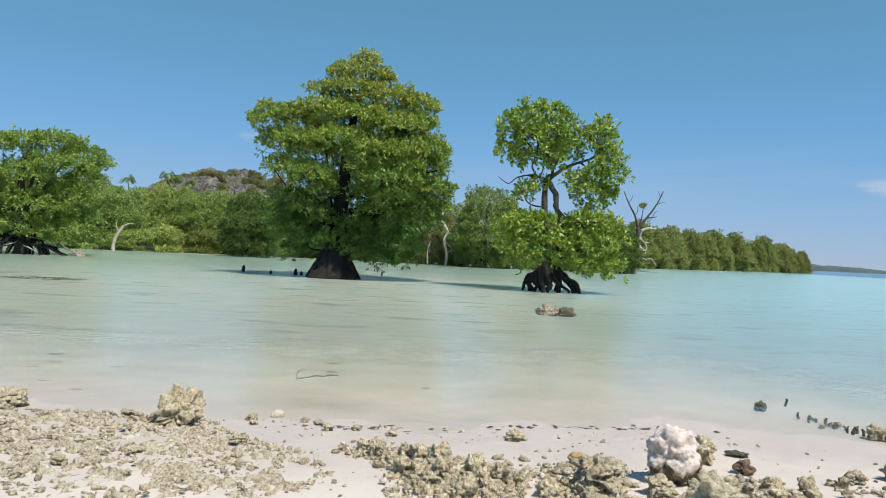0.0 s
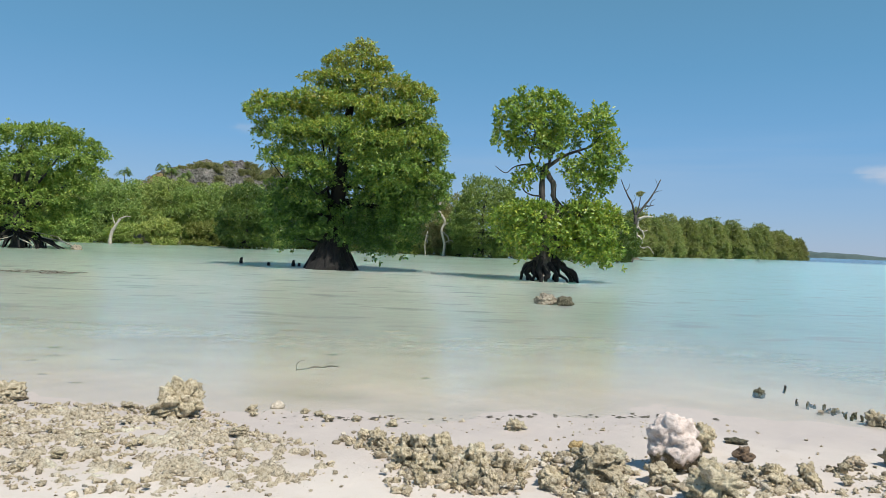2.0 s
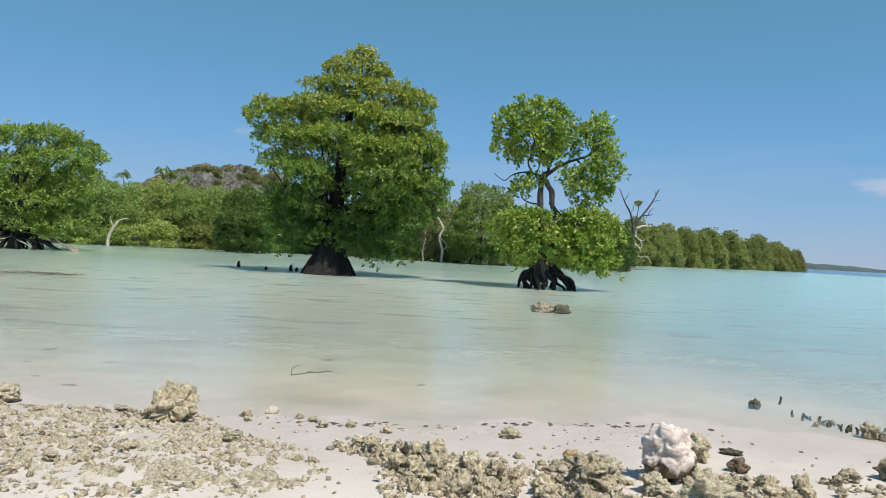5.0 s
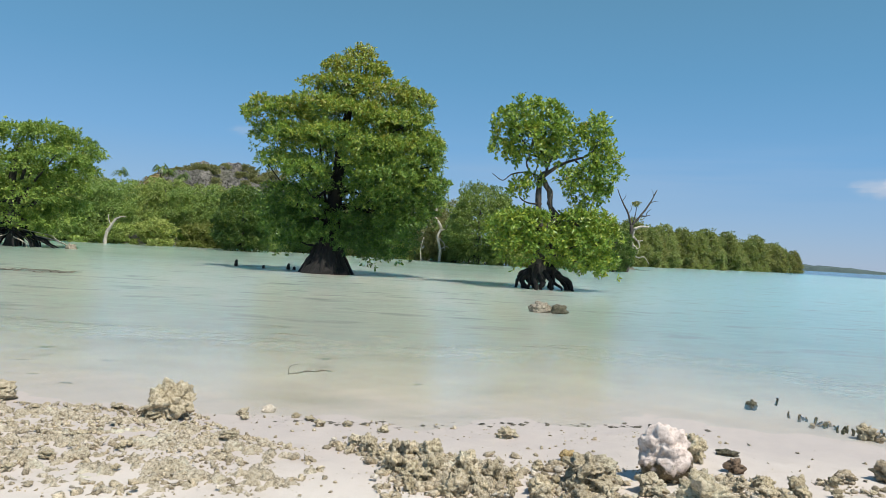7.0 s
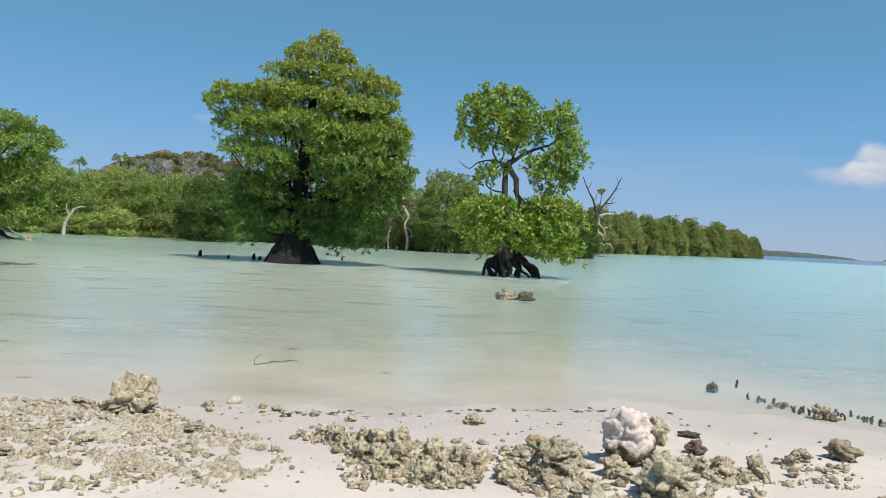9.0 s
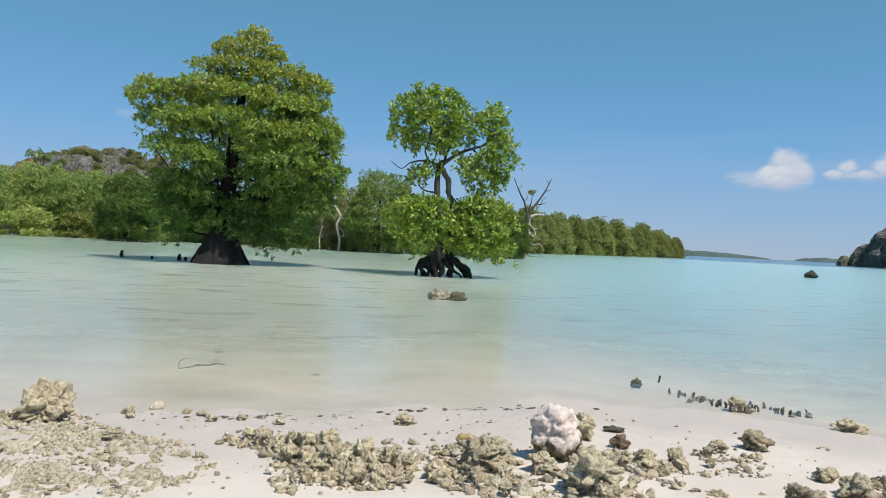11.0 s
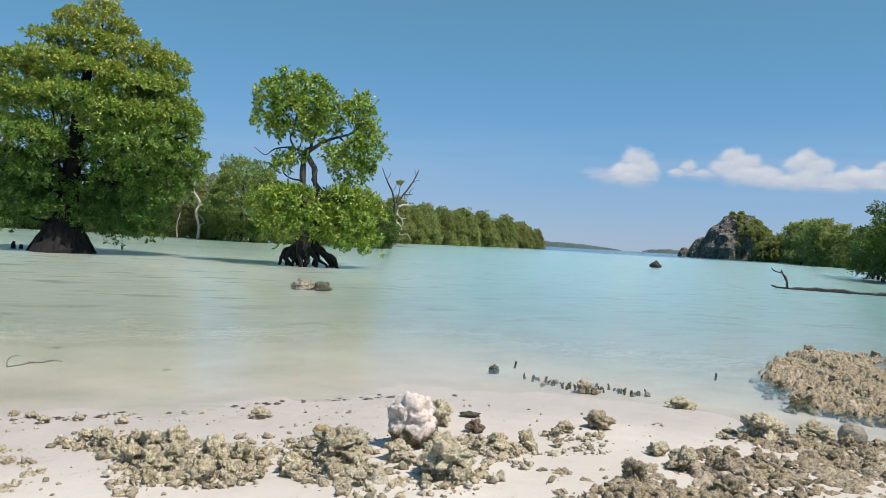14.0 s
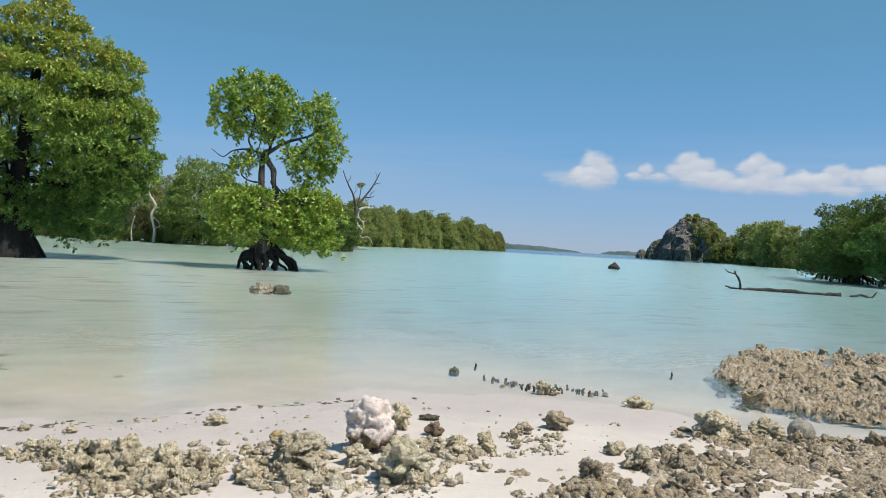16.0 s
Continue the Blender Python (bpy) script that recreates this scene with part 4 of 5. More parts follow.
bare_tree("tall crooked dead white trunk before grey scrub", (.95, 86, 0),
          [([(0, 0, -.3), (.1, 0, 1.5), (-.3, 0, 3.2), (.1, 0, 4.3), (-.7, 0, 5.6), (-.5, 0, 6.9)], .19, .12), ([(-.5, 0, 6.8), (-.8, 0, 7.4), (-1.2, 0, 7.1), (-1.6, 0, 6.2)], .11, .04), ([(0, 0, 3.9), (.6, 0, 4.2), (.9, 0, 4.9)], .12, .05), ([(-.2, 0, 3.0), (.5, 0, 2.4), (.7, 0, 1.5)], .09, .04), ([(-.5, 0, 5.2), (-1.0, 0, 4.6)], .08, .03), ([(-.4, 0, 6.3), (.1, .1, 6.8), (.3, .1, 7.5)], .07, .03), ([(-.6, 0, 5.4), (-1.3, .1, 5.6), (-1.5, .1, 6.0)], .06, .025), ([(.9, 0, 4.9), (1.3, 0, 5.2), (1.3, 0, 5.8)], .05, .02), ([(.1, 0, 1.6), (.8, 0, 2.0), (1.3, 0, 1.7)], .07, .03),
           ([(-2.2, 0, -.2), (-2.3, 0, 1.6), (-2.0, 0, 3.0)], .07, .04)], pale_bark)
bare_tree("dead forked tree with bare grey branches and pale broken wood", (25.9, 92.5, 0),
          [([(0, 0, -.4), (.2, 0, 2.5), (.6, 0, 4.5), (.6, 0, 6.3)], .5, .22), ([(.6, 0, 6.1), (.1, 0, 7.8), (-.8, 0, 9.4), (-1.5, 0, 11.0)], .16, .05),
           ([(.6, 0, 6.2), (1.6, 0, 7.4), (2.9, 0, 9.3), (3.8, 0, 11.2)], .17, .06), ([(1.9, 0, 7.6), (2.5, .1, 7.6), (3.1, .1, 7.8)], .1, .04), ([(.8, 0, 6.6), (1.1, .1, 7.8), (1.2, .1, 8.8)], .09, .04),
           ([(-.8, 0, 9.4), (-.4, .1, 10.0), (-.3, .1, 10.5)], .05, .02), ([(.1, 0, 7.8), (.5, .1, 8.4), (.4, .1, 9.0)], .05, .02), ([(2.9, 0, 9.3), (3.4, -.1, 9.6), (4.0, -.1, 9.7)], .06, .02), ([(2.5, .1, 7.6), (2.7, 0, 8.2), (3.2, 0, 8.6)], .05, .02), ([(3.4, 0, 10.2), (3.3, .1, 10.8), (3.1, .1, 11.2)], .04, .015)],
          bark, ((1.2, .1, 9.2), (.22, .2, .16)))
bare_tree("twisted bleached limbs hanging over the water", (26.0, 91.6, 0),
          [([(.45, .9, 2.3), (.7, .3, 2.9), (.5, 0, 4.2), (.7, 0, 5.9)], .12, .12), ([(.6, 0, 5.7), (1.5, 0, 6.1), (2.6, 0, 6.1)], .2, .09), ([(.5, 0, 4.9), (1.2, 0, 4.2), (1.9, 0, 4.3)], .13, .05), ([(1.2, 0, 4.2), (1.5, 0, 3.5), (1.2, 0, 3.0)], .1, .04),
           ([(.6, 0, 3.6), (1.3, 0, 2.9), (1.0, 0, 2.2), (1.6, 0, 1.9)], .13, .05), ([(1.5, 0, 2.0), (2.2, 0, 2.1), (2.9, 0, 1.2)], .07, .05), ([(.5, 0, 4.0), (.1, 0, 3.2), (.3, 0, 2.6)], .1, .05)], pale_bark)


# ---- hills, islet and far land ----
def mound(name, at, half, height, material, label, category, seed, rough=0.2, power=0.6, res=70):
    """A craggy mound on an oval plan, dug into the sea floor."""
    noise.seed_set(seed)
    verts, faces = [], []
    for i in range(res + 1):
        for j in range(res + 1):
            u, w = 2 * i / res - 1, 2 * j / res - 1
            r2 = min(1.0, u * u + w * w)
            h = (1 - r2) ** power * height
            p = Vector((u * half[0], w * half[1], 0)) / height
            n1 = noise.fractal(p * 1.6 + Vector((seed, 0, 0)), 1.0, 2.0, 6)
            n2 = noise.ridged_multi_fractal(p * 3.1 + Vector((0, seed, 0)), 0.9, 2.1, 5, 1.0, 2.0)
            h *= 1 + rough * (n1 * 1.1 + (n2 - 1.1) * 0.45)
            push = 1 + rough * 0.25 * noise.noise(p * 2.3 + Vector((3, 1, seed)))
            verts.append((u * half[0] * push, w * half[1] * push, h - 1.0))
    for i in range(res):
        for j in range(res):
            a = i * (res + 1) + j
            faces.append((a, a + res + 1, a + res + 2, a + 1))
    ob = new(name, mesh_from(name, verts, faces, material))
    ob.matrix_basis = pose(*at)
    return tagged(ob, label, category)


def top_of(ob, x, y):
    at = ob.matrix_basis.translation
    near = min(ob.data.vertices, key=lambda v: (v.co.x + at.x - x) ** 2 + (v.co.y + at.y - y) ** 2)
    return near.co.z + at.z


hill = mound("hill", (-53.5, 176, 0), (24, 20), 19.3, cliff, "low craggy grey limestone hill with scrub", "hill", 7, 0.17, 0.26, 120)
hill_scrub = shore_mangrove("hill_shrub", 33, 3.2, 3.8, leaf_grey, bark, "grey-green shrub clinging to the limestone hill", 18, .65, .02, 2)
rng = np.random.default_rng(6)
for i in range(62):
    x, y = -53.5 + rng.uniform(-22, 22), 176 - rng.uniform(-2, 19)
    z = top_of(hill, x, y) - .3
    m = pose(x, y, z, 0, 0, rng.uniform(0, 360)) @ Matrix.Scale(rng.uniform(.4, 1.0), 4)
    if i == 0:
        tagged(hill_scrub, group="hill shrubs")
        hill_scrub.matrix_basis = m
    else:
        copy_thing(hill_scrub, m)

def crag(at, half, height, label, seed, lean=0.0, subdivisions=5):
    """A steep limestone block with fissured faces, undercut at the water."""
    noise.seed_set(seed)
    bm = bmesh.new()
    bmesh.ops.create_icosphere(bm, subdivisions=subdivisions, radius=1.0)
    off = Vector((seed * 2.3, seed * 1.1, seed))
    for v in bm.verts:
        p = v.co.normalized()
        r = 1 + 0.16 * noise.fractal(p * 1.7 + off, 1.0, 2.0, 4) + 0.20 * (0.45 - noise.voronoi(p * 3.2 + off)[0][0]) + 0.14 * (0.4 - noise.voronoi(p * 7.5 - off)[0][0])
        if subdivisions > 4:
            r += 0.07 * noise.ridged_multi_fractal(p * 6 + off, 0.9, 2.1, 4, 1.0, 2.0) - 0.07
        z = math.copysign(abs(p.z) ** 0.72, p.z) * (0.55 + 0.45 * r)
        cut_in = 1 - 0.13 * max(0.0, 1 - abs(z - 0.06) / 0.12)
        slim = 1 - 0.20 * max(0.0, z)
        v.co = Vector((p.x * r * cut_in * slim * half[0] + lean * z, p.y * r * cut_in * slim * half[1], z * height))
    me = bpy.data.meshes.new("islet")
    bm.to_mesh(me)
    bm.free()
    me.materials.append(cliff)
    ob = new("islet", me)
    ob.matrix_basis = pose(at[0], at[1], 0)
    return tagged(ob, label, "islet")


islet = crag((317.5, 339.8), (23.5, 22), 27.5, "steep grey limestone islet with a craggy green-topped dome", 3)
crag((301.5, 354.5), (8, 8), 13, "lower craggy shoulder of the grey limestone islet", 5, 2.0)
crag((294.3, 360.5), (4.2, 4), 6.2, "smooth pale boulder at the foot of the islet", 9, 0.0, 3)
islet_scrub = shore_mangrove("islet_shrub", 34, 4.6, 6.0, leaf_pine, bark, "green shrub growing over the limestone islet", 14, 1.1, .02, 2)
spots = []
ledges = [v.co.copy() for v in islet.data.vertices if v.co.z > 3]
for i in range(400):
    c = ledges[int(rng.integers(0, len(ledges)))]
    along, near = (c.x - c.y) / 1.414, -(c.x + c.y) / 1.414
    if near < -6 or along < 2 + rng.normal(0, 3.5) and (c.z < 24 or rng.random() < .7):
        continue
    spots.append((317.5 + c.x, 339.8 + c.y, c.z - 2.0, rng.uniform(.4, .8)))
for i, (x, y, z, s) in enumerate(spots):
    m = pose(x, y, z, 0, 0, rng.uniform(0, 360)) @ Matrix.Scale(s, 4)
    if i == 0:
        tagged(islet_scrub, group="islet shrubs")
        islet_scrub.matrix_basis = m
    else:
        copy_thing(islet_scrub, m)
isle_tree = shore_mangrove("shore_tree", 35, 6.0, 15.0, leaf_pine, bark, "tall green shore tree beside the limestone islet", 60, 1.1, .03, 5)
spots = []
for i in range(22):
    f = i / 21
    x, y = 340 - 132 * f + rng.uniform(-4, 4), 316 - 136 * f + rng.uniform(-4, 4)
    spots.append((x, y, np.interp(f, (0, .2, .6, 1), (1.45, 1.4, 1.25, 1.0)) * rng.uniform(.85, 1.1)))
    if i % 2 == 0:
        spots.append((x + 12, y + 2, 1.15 * np.interp(f, (0, 1), (1.3, .85))))
for s, k in ((3, .75), (8, .95), (14, 1.1), (20, 1.2), (26, 1.35), (11, .8), (17, .9), (23, 1.0)):
    q = 27 if k < 1 else 22
    spots.append((324 + .717 * s - .697 * q, 333 - .697 * s - .717 * q, k))
plant(isle_tree, spots, "trees beside the islet", 12)

for nm, b0, b1, dist_m, hgt, sd in (("far_land", 24, 34.5, 2600, 26, 1), ("far_land", 36.0, 40.2, 2900, 17, 2)):
    pts_v, pts_f, cnt = [], [], 60
    noise.seed_set(sd)
    for i in range(cnt + 1):
        f = i / cnt
        a = radians(b0 + (b1 - b0) * f)
        h = hgt * (math.sin(math.pi * min(1, f * 1.0)) ** .5) * (1.0 - .45 * f if sd == 1 else 1) * (1 + .25 * noise.fractal(Vector((f * 9, sd, 0)), 1, 2, 4))
        for k, (dd, z) in enumerate(((0, -2), (12, h * .7), (60, h), (160, -2))):
            pts_v.append((math.sin(a) * (dist_m + dd), math.cos(a) * (dist_m + dd), z))
        if i:
            for k in range(3):
                o = (i - 1) * 4 + k
                pts_f.append((o, o + 1, o + 5, o + 4))
    tagged(new(nm, mesh_from(nm, pts_v, pts_f, far_wood, True)), "low hazy wooded land on the horizon", "land", kind="structure")

# mangroves beside the fallen log
right_a = shore_mangrove("mangrove_tree", 36, 5.2, 9.2, leaf_deep, bark, "dense dark green mangrove over thin stilt roots", 420, .26, .14, 14)
right_b = shore_mangrove("mangrove_tree", 37, 4.8, 8.0, leaf_deep, bark, "dense green mangrove over thin stilt roots", 400, .26, .14, 14)
plant(right_a, [(67.5, 50, .92), (62.5, 41.5, 1.0), (77.5, 51, 1.0), (67, 36.5, 1.0), (84, 44, 1.1)], "mangroves by the log", 13)
plant(right_b, [(75, 58, .86), (64.8, 46.5, .92), (59, 37.3, .9), (74, 46, 1.05), (61, 30.5, .9), (84, 62, .9)], "mangroves by the log", 14)


# ---- stones ----
def knob_of(p):
    """Rounded knobs with sharp creases between them: low on a knob, high in a crease."""
    d = noise.voronoi(p)[0][0]
    return min(0.9, 1.7 * d * d)


def boulder_mesh(name, seed, subdivisions, material, crag=0.35, squash=1.0, pits=0.5, flare=0.0, grit=1.0, smooth=True):
    """A pitted, craggy coral stone about one metre wide."""
    noise.seed_set(seed)
    bm = bmesh.new()
    bmesh.ops.create_icosphere(bm, subdivisions=subdivisions, radius=0.5)
    off = Vector((seed * 3.7, seed * 1.3, seed * 0.7))
    for v in bm.verts:
        p = v.co.normalized()
        w = p + 0.25 * Vector((noise.noise(p * 2 + off), noise.noise(p * 2 - off), noise.noise(p * 2.3 + off * 2)))
        r = 1 + crag * 0.9 * noise.fractal(p * 1.1 + off, 1.0, 2.0, 2)
        r += crag * 0.62 * (0.32 - knob_of(w * 2.0 + off))
        r += crag * 0.40 * (0.32 - knob_of(w * 4.4 + off))
        if subdivisions > 2:
            dist, spot = noise.voronoi(w * 7.5 - off)
            hole = max(0.0, 1 - dist[0] / 0.42)
            if noise.noise(spot[0] * 5.1) > -0.1:
                r -= crag * 0.30 * pits * hole
            r += crag * 0.11 * grit * noise.fractal(p * 11.0 + off, 0.7, 2.1, 3)
        q = p * max(0.15, r * 0.5)
        wide = 1 + flare * (q.z / 0.5)
        v.co = Vector((q.x * wide, q.y * wide, q.z * squash))
    me = bpy.data.meshes.new(name)
    bm.to_mesh(me)
    bm.free()
    me.materials.append(material)
    if smooth:
        me.polygons.foreach_set("use_smooth", [True] * len(me.polygons))
    return me


SPANS = {}


def stone(name, me, x, y, width, height, label, group="", turn=0.0, sink=0.22, depth=None, z=None):
    ob = new(name, me)
    base = float(ground_height(np.array([x]), np.array([y]))[0]) if z is None else z
    if me.name not in SPANS:
        co = np.array([v.co[:] for v in me.vertices])
        SPANS[me.name] = (co.max(0) - co.min(0), float(co[:, 2].min()))
    span, low = SPANS[me.name]
    sx, sy, sz = width / span[0], (depth or width * 0.9) / span[1], height / (span[2] * (1 - sink))
    ob.matrix_basis = pose(x, y, base - low * sz - height * sink / (1 - sink), 0, 0, turn) @ Matrix.Diagonal((sx, sy, sz, 1))
    return tagged(ob, label, "rock", group)


fine = [boulder_mesh("coral_rock", 40 + i, 5, coral, 0.62, 0.9, 1.0) for i in range(4)]
medium = [boulder_mesh("coral_rock", 50 + i, 4, coral, 0.7, 0.8, 1.0) for i in range(9)]
brown = [boulder_mesh("coral_rock", 90 + i, 4, coral_brown, 0.7, 0.85, 1.0) for i in range(7)]

stone("bleached_coral_rock", boulder_mesh("bleached_coral_rock", 61, 5, white_coral, 0.34, 0.95, 0.35, 0.20, 1.2), 1.70, 4.74, .38, .41, "large whitish-pink bleached coral boulder on the sand", sink=.10)
stone("coral_rock", boulder_mesh("coral_rock", 47, 5, coral, .66, .9, 1.1), 1.72, 4.02, .42, .27, "rounded brown-tan pitted coral stone with a hollow flank", turn=20)
stone("coral_rock", fine[1], 1.14, 4.52, .40, .24, "big craggy olive-tan coral stone in the rubble", turn=70)
stone("coral_rock", fine[2], -2.17, 6.05, .46, .36, "upright knobbly brown coral stone at the waterline", turn=10, sink=.15)
stone("coral_rock", fine[3], -3.85, 6.32, .42, .19, "low wide brown coral stone at the waterline", turn=40)
stone("coral_rock", fine[1], 2.12, 5.30, .22, .21, "tan coral stone beside the bleached boulder", turn=200)
stone("rusty_stone", boulder_mesh("rusty_stone", 66, 4, rust_rock, 0.6, .8), 2.33, 5.05, .18, .11, "small brown stone on the sand")
stone("ochre_stone", boulder_mesh("ochre_stone", 67, 4, ochre_rock, 0.5, .7), 1.15, 5.22, .17, .09, "small ochre stone on wet sand")
stone("flat_stone", boulder_mesh("flat_stone", 68, 4, wet_rock, 0.6, .5), 2.49, 5.56, .21, .055, "flat dark wet stone on the sand", depth=.12)
stone("coral_rock", brown[2], 3.44, 5.02, .26, .16, "rounded dark tan coral stone on bare sand", turn=100)
stone("coral_rock", brown[4], 3.08, 4.94, .16, .10, "small grey-tan coral stone on bare sand", turn=140)
stone("coral_rock", fine[0], 4.99, 5.85, .38, .13, "low hollow coral stone in the shallows", turn=190, depth=.26)
stone("grey_stone", boulder_mesh("grey_stone", 69, 4, rock_material("smooth_grey_stone", (.42, .38, .31), (.36, .32, .26), (.25, .22, .18), 6.0, (.36, .3, .2), .2, pores=.1, pale=.1), .12, .85, .1), 5.72, 4.48, .25, .19, "smooth rounded grey stone among coral rubble", sink=.15)
stone("coral_rock", fine[1], 4.72, 4.52, .37, .22, "blocky tan coral stone at the rubble's edge", turn=300)
stone("coral_rock", fine[3], 5.30, 4.50, .36, .20, "craggy tan coral stone at the rubble's edge", turn=250)
stone("coral_rock", medium[0], 3.42, 4.18, .17, .10, "small tan coral stone on the sand", turn=15)
stone("coral_rock", fine[2], 3.34, 3.82, .26, .17, "rounded ochre-tan coral stone in the rubble", turn=215)
stone("coral_rock", medium[1], 2.58, 4.66, .16, .12, "small dark coral stone among pebbles", turn=33)
stone("coral_rock", fine[0], 1.52, 4.45, .24, .14, "reddish-tan coral stone below the bleached boulder", turn=120)
stone("coral_rock", medium[2], .74, 5.90, .21, .10, "dark wet coral stone at the waterline", turn=60)
stone("coral_rock", boulder_mesh("coral_rock", 48, 4, wet_rock, .7, .8), 3.86, 8.08, .16, .13, "small dark stone standing in the shallows", turn=10)
stone("coral_rock", medium[4], 4.36, 6.70, .23, .17, "brown coral stone among stubs in the shallows", turn=80)
stone("coral_rock", medium[5], 5.92, 5.05, .14, .08, "small coral stone in the shallow channel", turn=80)
dark_rock = rock_material("dark_wet_stone", (.10, .095, .08), (.05, .048, .042), (.02, .019, .017), 5.0, (.05, .06, .03), .3)
pale_lag = rock_material("lagoon_stone", (.56, .49, .38), (.40, .34, .25), (.14, .12, .085), 5.0, (.30, .26, .17), .3)
stone("lagoon_rock", boulder_mesh("lagoon_rock", 71, 4, pale_lag, .4, .8), 3.16, 19.5, .72, .36, "pale brown rock breaking the lagoon surface", z=-.04, sink=.3)
stone("lagoon_rock", boulder_mesh("lagoon_rock", 72, 4, wet_rock, .4, .8), 3.68, 19.3, .50, .30, "dark wet rock breaking the lagoon surface", z=-.04, sink=.3)
stone("lagoon_rock", boulder_mesh("lagoon_rock", 73, 4, dark_rock, .4, .9), 46.6, 61.4, 1.35, .85, "lone dark rock far out in the lagoon", z=-.06, sink=.3)
stone("lagoon_rock", boulder_mesh("lagoon_rock", 74, 4, pale_lag, .5, .7), -27.7, 53.9, .95, .5, "pale boulder in the water by mangrove roots", z=-.05, sink=.3)

BED_LEFT = [(-5.2, 6.15), (-3.9, 6.1), (-2.8, 6.25), (-1.9, 6.1), (-.95, 5.1), (-.7, 4.45), (-1.0, 4.15), (-1.5, 3.98), (-2.2, 3.98), (-2.8, 4.35), (-4.6, 4.5)]
BED_MID = [(-.62, 5.45), (-.2, 5.25), (.2, 5.2), (.55, 5.1), (1.0, 5.0), (1.4, 4.55), (1.05, 4.15), (.5, 4.3), (-.1, 4.2), (-.15, 4.6), (-.25, 4.95)]
BED_WHITE = [(.9, 4.3), (1.35, 5.0), (1.7, 4.9), (2.1, 4.85), (2.5, 4.6), (2.25, 4.15), (1.6, 3.75), (1.1, 3.9)]
BED_RIGHT = [(4.7, 4.75), (5.2, 4.6), (6.5, 4.25), (7.6, 3.4), (6.0, 2.2), (2.5, 2.6), (2.2, 3.4), (2.5, 3.85), (3.4, 3.9), (4.1, 4.3)]
BED_STRIP = [(2.25, 4.7), (2.6, 4.85), (3.2, 4.8), (3.0, 4.4), (2.2, 4.45)]
REEF = [(7.6, 7.4), (8.6, 8.2), (10.3, 9.2), (12.6, 8.6), (14.5, 6.5), (10, 4.3), (7.2, 4.8), (6.9, 5.3), (6.5, 5.9)]


def inside(poly, x, y):
    hit = np.zeros(np.shape(x), dtype=bool)
    for (x0, y0), (x1, y1) in zip(poly, poly[1:] + poly[:1]):
        cross = ((y0 > y) != (y1 > y)) & (x < (x1 - x0) * (y - y0) / ((y1 - y0) or 1e-9) + x0)
        hit ^= cross
    return hit


def edge_gap(poly, x, y):
    best = np.full(np.shape(x), 1e9)
    for (x0, y0), (x1, y1) in zip(poly, poly[1:] + poly[:1]):
        dx, dy = x1 - x0, y1 - y0
        f = np.clip(((x - x0) * dx + (y - y0) * dy) / (dx * dx + dy * dy), 0, 1)
        best = np.minimum(best, np.hypot(x - x0 - f * dx, y - y0 - f * dy))
    return np.where(inside(poly, x, y), best, -best)


def crust(poly, cell, amp, seed, label, cover=0.0, scale=5.0, floor=-9.0, material=crust_mat):
    """Fused, pitted coral crust that breaks through the sand inside the outline."""
    noise.seed_set(seed)
    px, py = [p[0] for p in poly], [p[1] for p in poly]
    xs, ys = np.arange(min(px) - .2, max(px) + .2, cell), np.arange(min(py) - .2, max(py) + .2, cell)
    x, y = np.meshgrid(xs, ys, indexing="ij")
    gap = edge_gap(poly, x, y)
    base = ground_height(x, y)
    h = np.empty(x.shape)
    for i in range(len(xs)):
        for j in range(len(ys)):
            if gap[i, j] < -.15:
                h[i, j] = -1
                continue
            p = Vector((x[i, j], y[i, j], seed))
            w = p + Vector((noise.noise(p * scale * 1.4), noise.noise(p * scale * 1.4 + Vector((7, 2, 5))), 0)) * (.32 / scale)
            big = noise.fractal(p * (scale * .42), 1.0, 2.0, 3)
            lump = .18 + knob_of(w * scale * .9)
            knob = .10 + knob_of(w * scale * 2.4)
            hole = max(0.0, 1 - noise.voronoi(w * scale * 2.0 + Vector((3, 9, 4)))[0][0] / .38)
            m = max(-.6, min(1.0, gap[i, j] / .22))
            s = m * .55 + big * 1.2 + (.5 - lump) * 1.3 - .52 + cover
            h[i, j] = amp * (.62 * math.tanh(s * 1.6) + .62 * (.42 - knob) - .38 * hole + .15 * noise.fractal(p * scale * 4.2, .7, 2.1, 3))
    z = np.maximum(base, floor) + h
    idx = -np.ones(x.shape, dtype=int)
    keep = h > -.045
    idx[keep] = np.arange(keep.sum())
    jx = np.random.default_rng(seed)
    verts = np.stack([x[keep] + jx.uniform(-.3, .3, keep.sum()) * cell, y[keep] + jx.uniform(-.3, .3, keep.sum()) * cell, z[keep]], 1)
    a, b, c, d = idx[:-1, :-1], idx[1:, :-1], idx[1:, 1:], idx[:-1, 1:]
    ok = (a >= 0) & (b >= 0) & (c >= 0) & (d >= 0)
    tris = np.vstack([np.stack([a[ok], b[ok], c[ok]], 1), np.stack([a[ok], c[ok], d[ok]], 1)])
    me = tri_mesh("coral_crust", verts, tris, material, True)
    return tagged(new("coral_crust", me), label, "coral crust", kind="stuff")


crust(BED_LEFT, .0125, .065, 1, "pitted tan coral crust breaking through pale sand", .14, 10.5)
crust(BED_MID, .0125, .12, 2, "craggy olive-tan coral crust on the beach", .14, 8.0)
crust(BED_WHITE, .013, .09, 3, "craggy tan coral crust round the bleached boulder", -.12, 6.5)
crust(BED_RIGHT, .015, .075, 4, "rough tan coral crust beside the channel", .24, 8.5, -9.0, reef_mat)
